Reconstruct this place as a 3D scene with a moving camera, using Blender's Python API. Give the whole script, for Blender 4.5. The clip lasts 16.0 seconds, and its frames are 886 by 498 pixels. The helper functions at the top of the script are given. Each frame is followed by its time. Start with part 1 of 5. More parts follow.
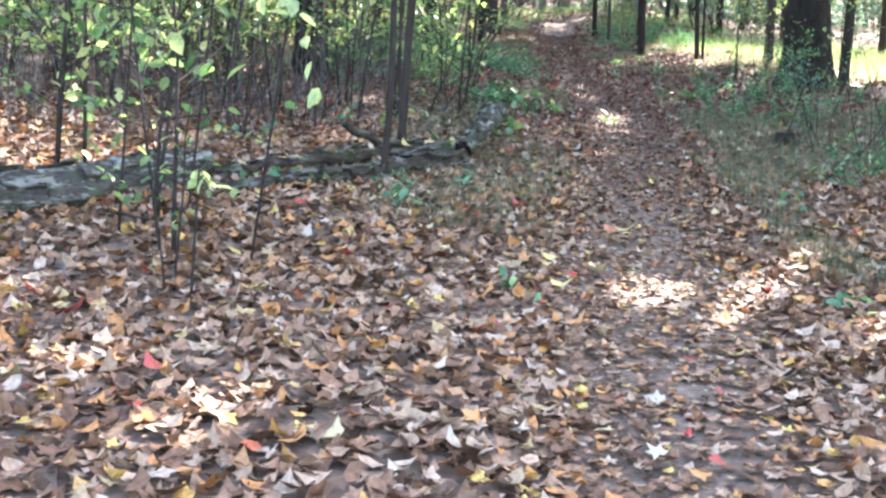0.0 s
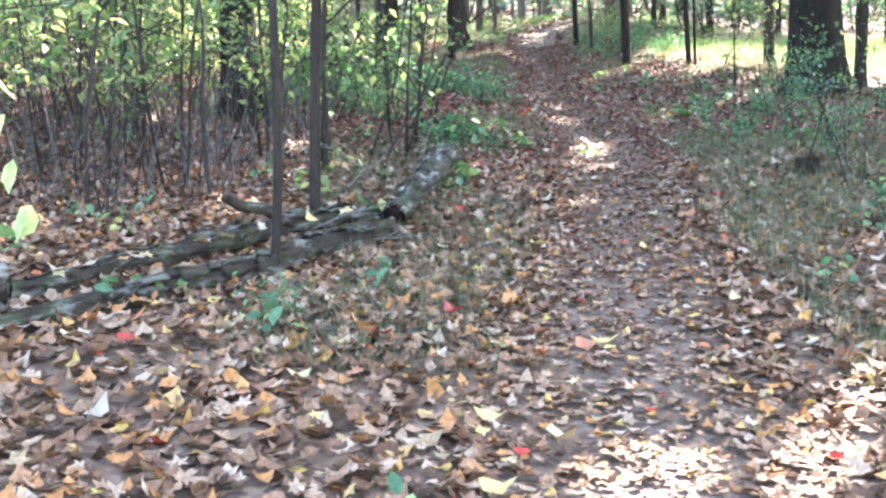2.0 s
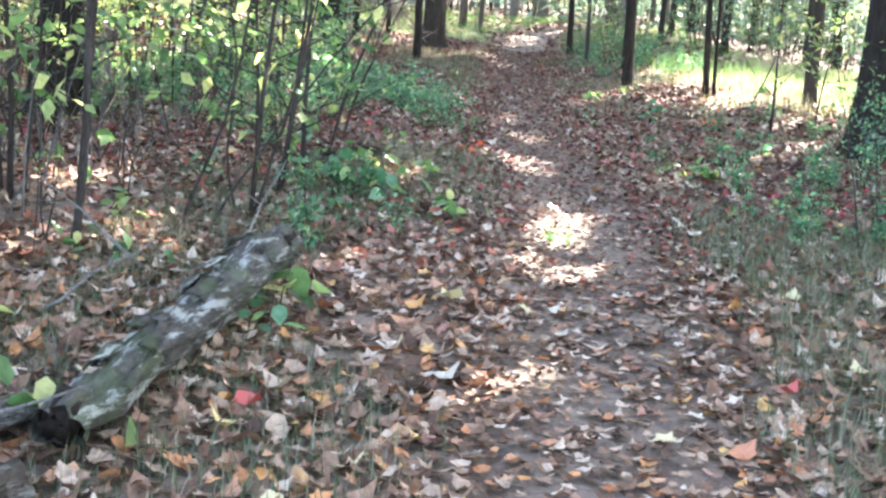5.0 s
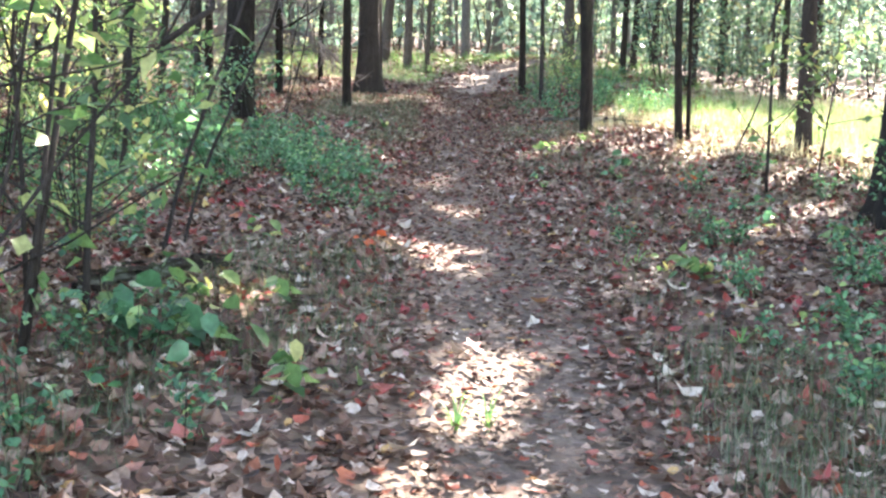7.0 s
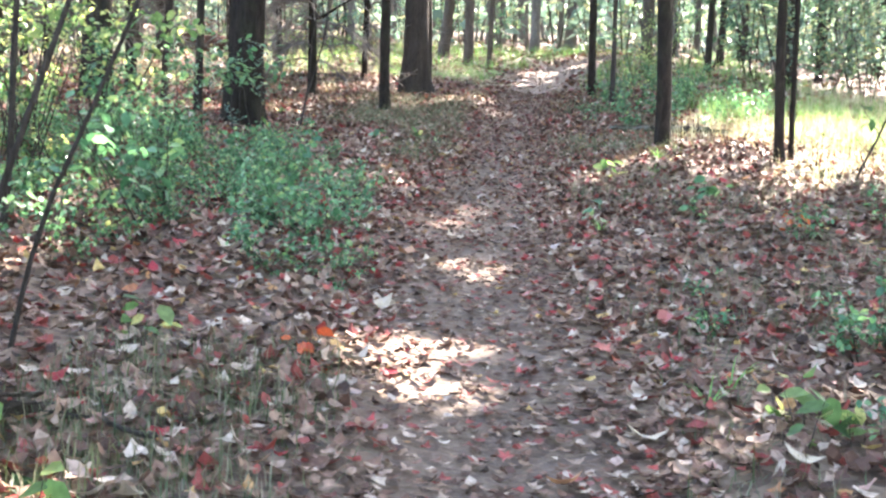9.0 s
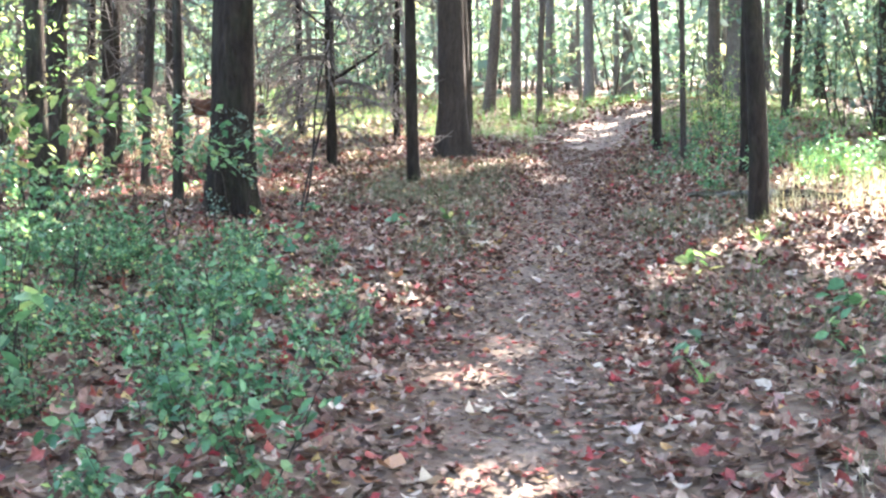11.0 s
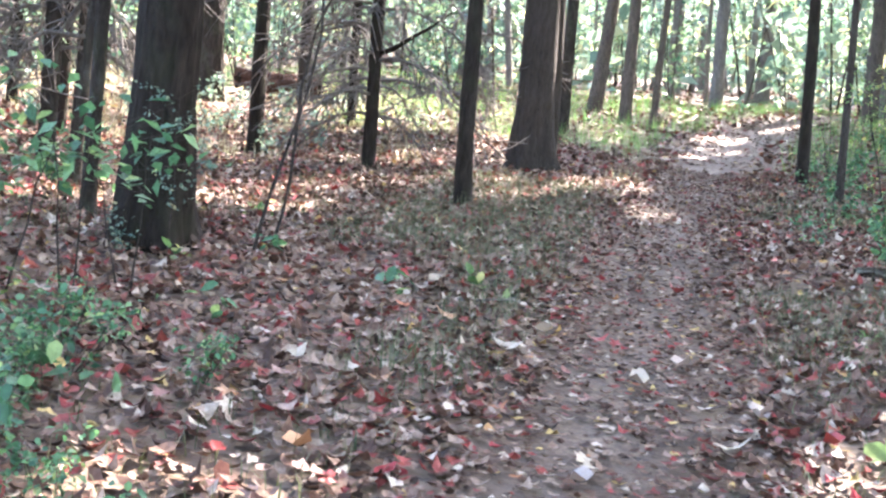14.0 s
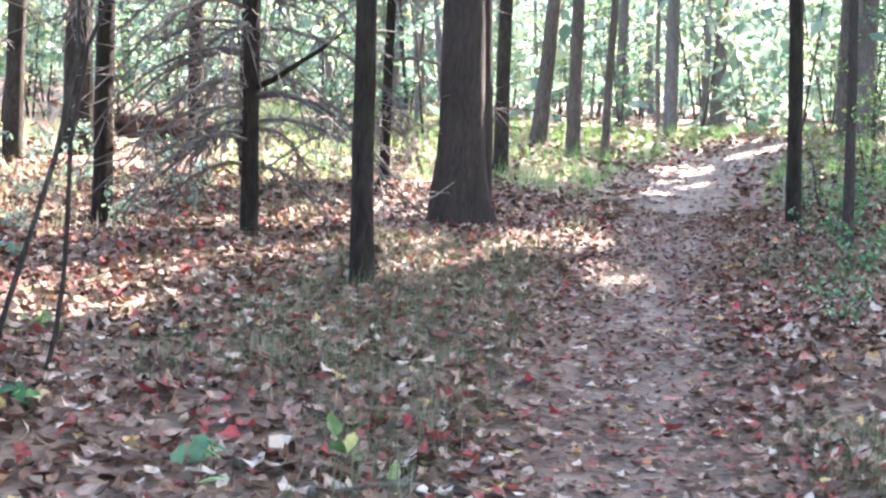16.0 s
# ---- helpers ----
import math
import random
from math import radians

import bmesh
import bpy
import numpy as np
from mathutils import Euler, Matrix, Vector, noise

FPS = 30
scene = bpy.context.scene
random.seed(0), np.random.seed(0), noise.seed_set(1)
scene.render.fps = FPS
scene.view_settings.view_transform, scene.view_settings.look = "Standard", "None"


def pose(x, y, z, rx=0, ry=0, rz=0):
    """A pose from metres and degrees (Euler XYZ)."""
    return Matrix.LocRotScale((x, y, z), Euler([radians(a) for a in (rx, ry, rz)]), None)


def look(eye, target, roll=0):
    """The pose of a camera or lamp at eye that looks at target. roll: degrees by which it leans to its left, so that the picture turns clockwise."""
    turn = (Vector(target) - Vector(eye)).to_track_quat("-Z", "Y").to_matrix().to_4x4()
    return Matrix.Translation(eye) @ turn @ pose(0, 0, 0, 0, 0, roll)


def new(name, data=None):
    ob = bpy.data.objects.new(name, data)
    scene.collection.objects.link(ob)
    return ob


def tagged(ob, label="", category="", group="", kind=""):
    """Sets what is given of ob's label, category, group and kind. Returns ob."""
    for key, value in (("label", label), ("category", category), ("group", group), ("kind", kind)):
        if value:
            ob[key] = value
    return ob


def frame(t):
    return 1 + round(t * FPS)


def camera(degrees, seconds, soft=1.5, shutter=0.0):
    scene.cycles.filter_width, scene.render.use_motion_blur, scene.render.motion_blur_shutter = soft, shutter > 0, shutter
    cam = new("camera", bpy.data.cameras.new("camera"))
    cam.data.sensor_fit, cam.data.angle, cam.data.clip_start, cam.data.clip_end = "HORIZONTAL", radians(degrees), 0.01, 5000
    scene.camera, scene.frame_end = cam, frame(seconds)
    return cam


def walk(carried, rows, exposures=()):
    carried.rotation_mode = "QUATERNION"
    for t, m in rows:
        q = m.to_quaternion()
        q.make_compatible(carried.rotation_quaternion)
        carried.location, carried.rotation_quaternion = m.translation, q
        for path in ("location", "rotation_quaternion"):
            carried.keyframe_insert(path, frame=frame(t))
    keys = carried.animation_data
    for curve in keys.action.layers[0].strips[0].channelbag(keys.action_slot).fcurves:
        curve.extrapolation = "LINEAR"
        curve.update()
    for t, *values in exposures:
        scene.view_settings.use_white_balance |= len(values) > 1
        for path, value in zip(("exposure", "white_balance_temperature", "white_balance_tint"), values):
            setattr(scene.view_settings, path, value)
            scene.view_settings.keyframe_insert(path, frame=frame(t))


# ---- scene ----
cam = camera(44.0, 16.0, soft=2.5)
EXPOSURE = 3.4
METRES, EYE, TILT, LEAN, TURN = 22.1, 1.5, 7.0, 2.7, 0.0
ROWS = [
    (0.0, 0.0, 0.0, 0.0, 1.11, -14.09, -4.42),
    (0.5, 0.0039, 0.0281, 0.0039, -0.18, -13.51, -3.36),
    (1.0, 0.0068, 0.0545, 0.0061, 0.24, -13.03, -1.24),
    (1.5, 0.0161, 0.0823, 0.0057, 3.27, -12.12, -1.54),
    (2.0, 0.0219, 0.1127, 0.0003, 0.38, -13.35, -0.82),
    (2.5, 0.0304, 0.1462, -0.0044, 1.52, -14.88, -0.88),
    (3.0, 0.0347, 0.1832, -0.0061, 1.33, -15.92, -3.04),
    (3.5, 0.0437, 0.2175, -0.0058, 0.86, -14.31, -1.06),
    (4.0, 0.0475, 0.2533, -0.0049, -0.06, -12.16, -5.65),
    (4.5, 0.0498, 0.2878, -0.0075, -0.74, -12.61, -4.94),
    (5.0, 0.0517, 0.3226, -0.0069, 0.64, -13.67, -6.47),
    (7.5, 0.0829, 0.4792, -0.0084, -1.27, -11.19, -3.85),
    (8.0, 0.0896, 0.5097, -0.0094, 0.32, -11.22, -2.33),
    (8.5, 0.0926, 0.5407, -0.0091, 2.77, -11.49, -6.22),
    (9.0, 0.0962, 0.5698, -0.0081, 2.85, -12.18, -4.53),
    (9.5, 0.1004, 0.602, -0.0066, 5.76, -9.97, -5.11),
    (10.0, 0.1002, 0.6325, -0.0062, 4.47, -10.71, -2.8),
    (12.5, 0.0995, 0.7788, -0.0095, 8.97, -7.72, -3.47),
    (13.0, 0.103, 0.8065, -0.0101, 11.63, -7.92, -6.28),
    (13.5, 0.1028, 0.8343, -0.0104, 11.09, -10.26, -2.73),
    (14.0, 0.104, 0.8662, -0.0096, 12.03, -10.88, -6.19),
    (14.5, 0.0996, 0.8967, -0.0105, 11.55, -10.62, -4.82),
    (15.0, 0.0993, 0.928, -0.0114, 11.6, -9.17, -4.34),
    (15.5, 0.0967, 0.9584, -0.011, 10.63, -9.68, -6.21),
    (16.0, 0.0984, 0.986, -0.0126, 9.17, -8.85, -3.61),
]
walk(cam, [(t, pose(0, 0, EYE, TILT, LEAN, TURN) @ pose(METRES * x, METRES * y, METRES * z, 90 + pitch, roll, yaw)) for t, x, y, z, yaw, pitch, roll in ROWS],
     exposures=[(0.0, EXPOSURE + 0.18, 6400, 13), (1.5, EXPOSURE + 0.44, 6400, 12), (3.5, EXPOSURE + 0.66, 6400, 12), (5.0, EXPOSURE + 0.6, 6500, 12), (7.3, EXPOSURE + 0.34, 6600, 14), (8.5, EXPOSURE + 0.6, 6600, 14), (9.5, EXPOSURE + 0.64, 6600, 14), (12.5, EXPOSURE + 0.76, 6400, 15), (14.5, EXPOSURE + 0.76, 6300, 17), (15.5, EXPOSURE + 0.68, 6300, 18), (16.0, EXPOSURE + 0.76, 6250, 18)])

# ---- world, sun ----
SUN_ELEV, SUN_AZ = 38.0, 29.0          # degrees over the slope; azimuth from +y towards +x
SLOPE = pose(0, 0, 0, TILT, LEAN, 0).to_3x3()      # the wood climbs ahead and falls to the right
SUN_PLAN = Vector((math.cos(radians(SUN_ELEV)) * math.sin(radians(SUN_AZ)), math.cos(radians(SUN_ELEV)) * math.cos(radians(SUN_AZ)), math.sin(radians(SUN_ELEV))))
SUN = SLOPE @ SUN_PLAN
world = bpy.data.worlds.new("sky")
scene.world = world
world.use_nodes = True
wn = world.node_tree
sky = wn.nodes.new("ShaderNodeTexSky")
sky.sky_type, sky.sun_disc = "NISHITA", False
sky.sun_elevation, sky.sun_rotation = math.asin(SUN.z), math.atan2(SUN.x, SUN.y)
sky.air_density, sky.dust_density = 1.0, 2.0
wn.nodes["Background"].inputs["Strength"].default_value = 0.15
wn.links.new(sky.outputs["Color"], wn.nodes["Background"].inputs["Color"])
sun_data = bpy.data.lights.new("sun", "SUN")
sun_data.energy, sun_data.angle, sun_data.color = 4.2, radians(0.6), (1.0, 0.93, 0.82)
sun = new("sun", sun_data)
sun.matrix_world = look(SUN * 60, (0, 0, 0))

# ---- helpers of this scene ----
rng = np.random.default_rng(7)
TAU = 2 * math.pi


def mesh_arrays(name, verts, faces, smooth=True):
    """A mesh from an (n, 3) array and a list of (m, k) face arrays."""
    me = bpy.data.meshes.new(name)
    verts = np.asarray(verts, dtype=np.float32)
    if not isinstance(faces, (list, tuple)):
        faces = [faces]
    faces = [np.asarray(f, dtype=np.int32) for f in faces if len(f)]
    loops = np.concatenate([f.ravel() for f in faces])
    totals = np.concatenate([np.full(len(f), f.shape[1], dtype=np.int32) for f in faces])
    starts = np.concatenate([[0], np.cumsum(totals)[:-1]]).astype(np.int32)
    me.vertices.add(len(verts))
    me.vertices.foreach_set("co", verts.ravel())
    me.loops.add(len(loops))
    me.loops.foreach_set("vertex_index", loops)
    me.polygons.add(len(totals))
    me.polygons.foreach_set("loop_start", starts)
    me.polygons.foreach_set("loop_total", totals)
    me.polygons.foreach_set("use_smooth", np.full(len(totals), smooth))
    me.update(calc_edges=True)
    me.validate()
    return me


RECOLOURED = {}      # the same mesh in another material


def part(name, me, material, parent=None, label=""):
    """One mesh object under a thing or a part."""
    if not me.materials:
        me.materials.append(material)
    elif me.materials[0] is not material:
        key = (me.name, material.name)
        if key not in RECOLOURED:
            twin = me.copy()
            twin.materials[0] = material
            RECOLOURED[key] = twin
        me = RECOLOURED[key]
    ob = new(name, me)
    ob.parent = parent
    if label:
        tagged(ob, label)
    return ob


def thing(name, at, label, category, group="", kind="", turn=0.0):
    ob = new(name)
    ob.empty_display_size = 0.2
    ob.matrix_basis = pose(*at, 0, 0, turn)
    return tagged(ob, label, category, group, kind)


class Shape:
    """Collects vertices and faces of one mesh."""

    def __init__(self):
        self.v, self.q, self.t, self.n = [], [], [], 0

    def add(self, v, quads=None, tris=None):
        v = np.asarray(v, dtype=float)
        self.v.append(v)
        if quads is not None and len(quads):
            self.q.append(np.asarray(quads) + self.n)
        if tris is not None and len(tris):
            self.t.append(np.asarray(tris) + self.n)
        self.n += len(v)

    def tube(self, pts, radii, sides=8, rough=0.0, seed=0, cap=True, twist=0.0, ridges=0, flare=None):
        """A tube round a line of points, with an uneven skin."""
        pts = np.asarray(pts, dtype=float)
        m = len(pts)
        r = np.random.default_rng(seed)
        tang = np.gradient(pts, axis=0)
        tang /= np.linalg.norm(tang, axis=1)[:, None] + 1e-9
        ref = np.array([0.0, 0.0, 1.0]) if abs(tang[m // 2][2]) < 0.8 else np.array([1.0, 0.0, 0.0])
        a = np.cross(tang, ref)
        a /= np.linalg.norm(a, axis=1)[:, None] + 1e-9
        b = np.cross(tang, a)
        ang = np.arange(sides) / sides * TAU
        ph = r.uniform(0, TAU, 6)
        rad = np.asarray(radii, dtype=float)[:, None] * np.ones((1, sides))
        s = np.linspace(0, 1, m)[:, None]
        if rough:
            rad = rad * (1 + rough * (0.6 * np.sin(2 * ang[None] + ph[0] + 3 * s) + 0.5 * np.sin(3 * ang[None] + ph[1] - 5 * s)
                                      + 0.4 * np.sin(5 * ang[None] + ph[2] + 9 * s) + r.uniform(-0.7, 0.7, (m, sides))))
        if ridges:
            rad = rad * (1 + 0.05 * np.sin(ridges * ang[None] + ph[3] + 4 * np.sin(6 * s + ph[4])))
        if flare is not None:
            rad = rad * (1 + flare[:, None] * (0.65 + 0.5 * np.sin(5 * ang[None] + ph[5]) * np.abs(np.cos(2 * ang[None] + ph[4]))))
        ca, sa = np.cos(ang + twist)[None, :, None], np.sin(ang + twist)[None, :, None]
        v = pts[:, None] + rad[:, :, None] * (ca * a[:, None] + sa * b[:, None])
        i = np.arange(m - 1)[:, None] * sides
        j = np.arange(sides)[None]
        k = (j + 1) % sides
        quads = np.stack([i + j, i + k, i + sides + k, i + sides + j], -1).reshape(-1, 4)
        v = v.reshape(-1, 3)
        tris = None
        if cap:
            v = np.vstack([v, pts[-1] + tang[-1] * radii[-1] * 0.3, pts[0]])
            top, low = m * sides, m * sides + 1
            e = (m - 1) * sides
            jj, kk = np.arange(sides), (np.arange(sides) + 1) % sides
            tris = np.vstack([np.stack([e + jj, e + kk, np.full(sides, top)], -1), np.stack([kk, jj, np.full(sides, low)], -1)])
        self.add(v, quads, tris)

    def mesh(self, name, smooth=True):
        return mesh_arrays(name, np.vstack(self.v), [np.vstack(x) for x in (self.q, self.t) if x], smooth)


def turns(yaw, pitch, roll):
    """Stack of rotation matrices: roll about x, pitch about y, then yaw about z."""
    cy, sy, cp, sp, cr, sr = np.cos(yaw), np.sin(yaw), np.cos(pitch), np.sin(pitch), np.cos(roll), np.sin(roll)
    o, l = np.zeros_like(cy), np.ones_like(cy)
    rz = np.stack([np.stack([cy, -sy, o], -1), np.stack([sy, cy, o], -1), np.stack([o, o, l], -1)], -2)
    ry = np.stack([np.stack([cp, o, sp], -1), np.stack([o, l, o], -1), np.stack([-sp, o, cp], -1)], -2)
    rx = np.stack([np.stack([l, o, o], -1), np.stack([o, cr, -sr], -1), np.stack([o, sr, cr], -1)], -2)
    return rz @ ry @ rx


def strew(template, at, rot, size):
    """Vertices and faces of one template laid at many places."""
    tv, tf = template
    n, k = len(at), len(tv)
    size = np.asarray(size)
    size = size[:, None, None] if size.ndim == 1 else size[:, None, :]
    v = np.einsum("nij,nkj->nki", rot, tv[None] * size) + at[:, None]
    f = tf[None] + (np.arange(n) * k)[:, None, None]
    return v.reshape(-1, 3), f.reshape(-1, tf.shape[1])


def leaf_shape(lobes, depth, stretch, count, curl, fold, seed):
    """A leaf about 1 across: an outline of lobes round a raised or folded middle."""
    r = np.random.default_rng(seed)
    a = np.arange(count) / count * TAU
    rad = 0.5 * (1 - depth * (0.5 + 0.5 * np.cos(lobes * a + math.pi))) * (1 + r.uniform(-0.08, 0.08, count))
    x, y = rad * np.cos(a) * stretch, rad * np.sin(a)
    z = curl * (x * x * 1.2 - y * y * 0.6) + fold * np.abs(y) + r.uniform(-0.05, 0.05, count)
    v = np.vstack([np.stack([x, y, z], -1), [[0, 0, 0.02]]])
    i = np.arange(count)
    return v, np.stack([i, (i + 1) % count, np.full(count, count)], -1)


def star_leaf(tips, notch, stretch, curl, cup, seed):
    """A maple-like leaf about 1 across: pointed lobes with notches between them, longer at the front, curled at the rim."""
    r = np.random.default_rng(seed)
    count = 2 * tips + 1
    a = (np.arange(count) + 0.5) / count * TAU * 0.94 + 0.03 * TAU + r.uniform(-0.09, 0.09, count)
    point = np.arange(count) % 2 == 0
    long = 0.75 + 0.25 * np.cos(a - math.pi)
    rad = np.where(point, 0.62, notch) * long * (1 + r.uniform(-0.14, 0.14, count))
    x, y = rad * np.cos(a) * stretch, rad * np.sin(a)
    z = curl * (x * x - 0.5 * y * y) + cup * rad * rad + np.where(point, r.uniform(-0.09, 0.14, count), r.uniform(-0.04, 0.03, count))
    v = np.vstack([np.stack([x, y, z], -1), [[0, 0, 0.0]]])
    i = np.arange(count)
    return v, np.stack([i, (i + 1) % count, np.full(count, count)], -1)


MAPLE = star_leaf(6, 0.33, 1.0, 0.35, 0.12, 1)
MAPLE2 = star_leaf(5, 0.36, 1.12, -0.6, 0.35, 2)
STAR = star_leaf(4, 0.34, 1.05, 0.3, 0.15, 7)
STAR2 = star_leaf(4, 0.36, 1.12, -0.5, 0.3, 8)
OAK = leaf_shape(4, 0.3, 1.6, 10, 0.55, 0.2, 3)
OVAL = leaf_shape(2, 0.15, 1.45, 6, 0.45, 0.35, 4)
CURLED = leaf_shape(3, 0.2, 1.3, 6, 1.3, 0.6, 5)
FAR_LEAF = leaf_shape(2, 0.25, 1.1, 4, 0.4, 0.2, 6)
# a fresh leaf: its stalk at the origin, pointing along x, bent along the midrib
LEAF = (np.array([[0, 0, 0], [0.42, 0.29, 0.06], [1.0, 0, -0.1], [0.42, -0.29, 0.06], [0.5, 0, -0.03]]),
        np.array([[0, 4, 1], [1, 4, 2], [2, 4, 3], [3, 4, 0]]))
ROUND_LEAF = (np.array([[0, 0, 0], [0.26, 0.27, 0.05], [0.64, 0.27, 0.04], [1.0, 0, -0.1], [0.64, -0.27, 0.04], [0.26, -0.27, 0.05], [0.5, 0, -0.03]]),
              np.array([[0, 6, 1], [1, 6, 2], [2, 6, 3], [3, 6, 4], [4, 6, 5], [5, 6, 0]]))
SPRAY = (np.array([[0, 0, 0], [0.4, 0.32, 0.06], [1.0, 0.05, -0.08], [0.45, -0.3, 0.05]]), np.array([[0, 1, 2, 3]]))

# ---- the lie of the land ----
PATH_Y = [-20, 0, 5, 8, 10.5, 14.5, 17, 20, 22.5, 24.5, 27, 29.5, 33, 37, 41, 48, 60, 90]
PATH_X = [0.0, 0.5, 1.1, 1.42, 1.84, 2.26, 2.24, 2.08, 2.14, 2.34, 2.34, 2.45, 2.78, 3.2, 4.4, 9.0, 20.0, 40.0]


def path_x(y):
    return np.interp(y, PATH_Y, PATH_X)


def ground_z(x, y):
    x, y = np.asarray(x, dtype=float), np.asarray(y, dtype=float)
    d = x - path_x(y)
    bank = np.clip(0.12 * (x - 3.0), 0, 0.3) * np.clip((y - 9) / 6, 0, 1)
    far = 0.03 * np.clip(y - 30, 0, 14) + 0.006 * np.clip(y - 44, 0, 60)
    dip = -0.05 * np.exp(-(d / 0.5) ** 2)
    wave = 0.03 * np.sin(0.9 * x + 0.4 * y) + 0.025 * np.sin(1.7 * y - 0.8 * x + 1.0) + 0.012 * np.sin(4.1 * x + 2.3 * y)
    left = 0.015 * np.clip(-2.5 - x, 0, 20)
    return -0.16 + bank + far + dip + wave * np.clip(np.abs(d) / 0.8, 0.3, 1.0) + left


S3 = np.array(SLOPE)


def lay(p):
    """From the plan, in which the slope is level, to the world."""
    p = np.asarray(p, dtype=float) - (0, 0, EYE)
    return p @ S3.T + (0, 0, EYE)


def unlay(p):
    return (np.asarray(p, dtype=float) - (0, 0, EYE)) @ S3 + (0, 0, EYE)


def spot(x, y, up=0.0):
    """The place on the ground, in the world, at x, y of the plan."""
    return tuple(float(c) for c in lay((x, y, float(ground_z(x, y)) + up)))


# places where the canopy is open to the sun: x, y, half-length along the sun, half-width
OPEN = [
    (-2.3, 5.0, 0.5, 0.3), (-3.2, 8.0, 0.6, 0.4), (1.30, 6.25, 0.38, 0.16), (2.05, 6.55, 1.2, 0.07), (2.45, 5.6, 0.7, 0.05), (-0.85, 3.7, 0.35, 0.1),
    (2.2, 14.8, 0.34, 0.26), (1.95, 13.4, 0.25, 0.22), (1.55, 11.6, 0.28, 0.24), (1.22, 11.05, 0.25, 0.26), (2.05, 14.1, 0.2, 0.16), (0.75, 12.3, 0.15, 0.2),
    (1.95, 17.2, 0.6, 0.36), (2.2, 19.2, 0.22, 0.2), (2.05, 20.6, 0.22, 0.35),
    (0.9, 22.15, 0.42, 0.26), (1.35, 22.15, 0.3, 0.18), (2.2, 21.4, 0.15, 0.25), (3.6, 23.7, 0.9, 0.35), (3.0, 21.9, 0.3, 0.15),
    (-1.2, 10.6, 0.6, 0.22), (-0.6, 12.9, 0.8, 0.3), (-1.5, 12.4, 0.5, 0.25), (-1.2, 14.4, 0.5, 0.3), (-2.4, 9.3, 0.4, 0.2),
    (-1.4, 4.25, 0.2, 0.14), (4.6, 21.5, 0.5, 0.22), (5.2, 20.3, 0.4, 0.18), (4.2, 22.4, 0.35, 0.18), (5.6, 21.6, 0.5, 0.22), (4.9, 18.6, 0.3, 0.16), (0.84, 15.3, 0.2, 0.15), (-3.6, 29.2, 1.2, 0.6), (-0.6, 27.6, 0.7, 0.16), (0.9, 29.6, 0.5, 0.16),
    (-0.5, 19.3, 0.4, 0.28), (-0.9, 20.2, 0.4, 0.22), (3.6, 16.6, 0.3, 0.2), (4.3, 17.8, 0.25, 0.2),
    (6.6, 25.0, 3.6, 2.3), (7.5, 21.3, 2.5, 1.5), (9.2, 24.5, 3.2, 2.2), (5.7, 23.5, 1.9, 1.2), (5.6, 28.0, 1.5, 0.9), (4.5, 25.0, 1.0, 0.45),
    (-1.9, 26.8, 1.2, 0.7), (-1.2, 28.4, 1.3, 0.45), (-0.3, 29.9, 1.0, 0.35), (-2.6, 29.3, 1.6, 0.75), (0.5, 30.4, 0.6, 0.25), (1.7, 31.0, 0.9, 0.35), (2.6, 35.8, 0.3, 0.2), (3.0, 36.8, 0.45, 0.28),
    (3.0, 38.2, 0.6, 0.4), (3.6, 41.0, 1.6, 1.1), (10.0, 27.5, 3.0, 2.0), (11.4, 33.0, 2.6, 1.8), (8.6, 21.0, 2.0, 1.6), (-4.2, 33.5, 2.0, 1.1), (-5.5, 37.0, 2.2, 1.6), (0.0, 34.0, 1.0, 0.5), (-1.0, 38.0, 1.5, 1.0),
    (-3.0, 27.0, 1.5, 0.8), (-3.5, 31.0, 1.8, 0.9), (-1.5, 34.5, 2.0, 0.8), (-2.2, 36.8, 2.5, 1.2), (0.2, 37.5, 1.5, 0.8), (-3.0, 33.0, 1.2, 0.8), (2.3, 30.2, 0.5, 0.22), (-1.7, 30.6, 0.8, 0.3),
    (-1.9, 22.5, 0.5, 0.3), (-2.8, 20.0, 0.5, 0.3), (-0.9, 19.6, 0.5, 0.3), (-0.3, 18.2, 0.32, 0.22), (-0.6, 31.6, 0.9, 0.4), (0.2, 32.8, 0.8, 0.4), (-2.6, 34.6, 1.5, 0.8), (-1.0, 24.2, 0.3, 0.2),
]


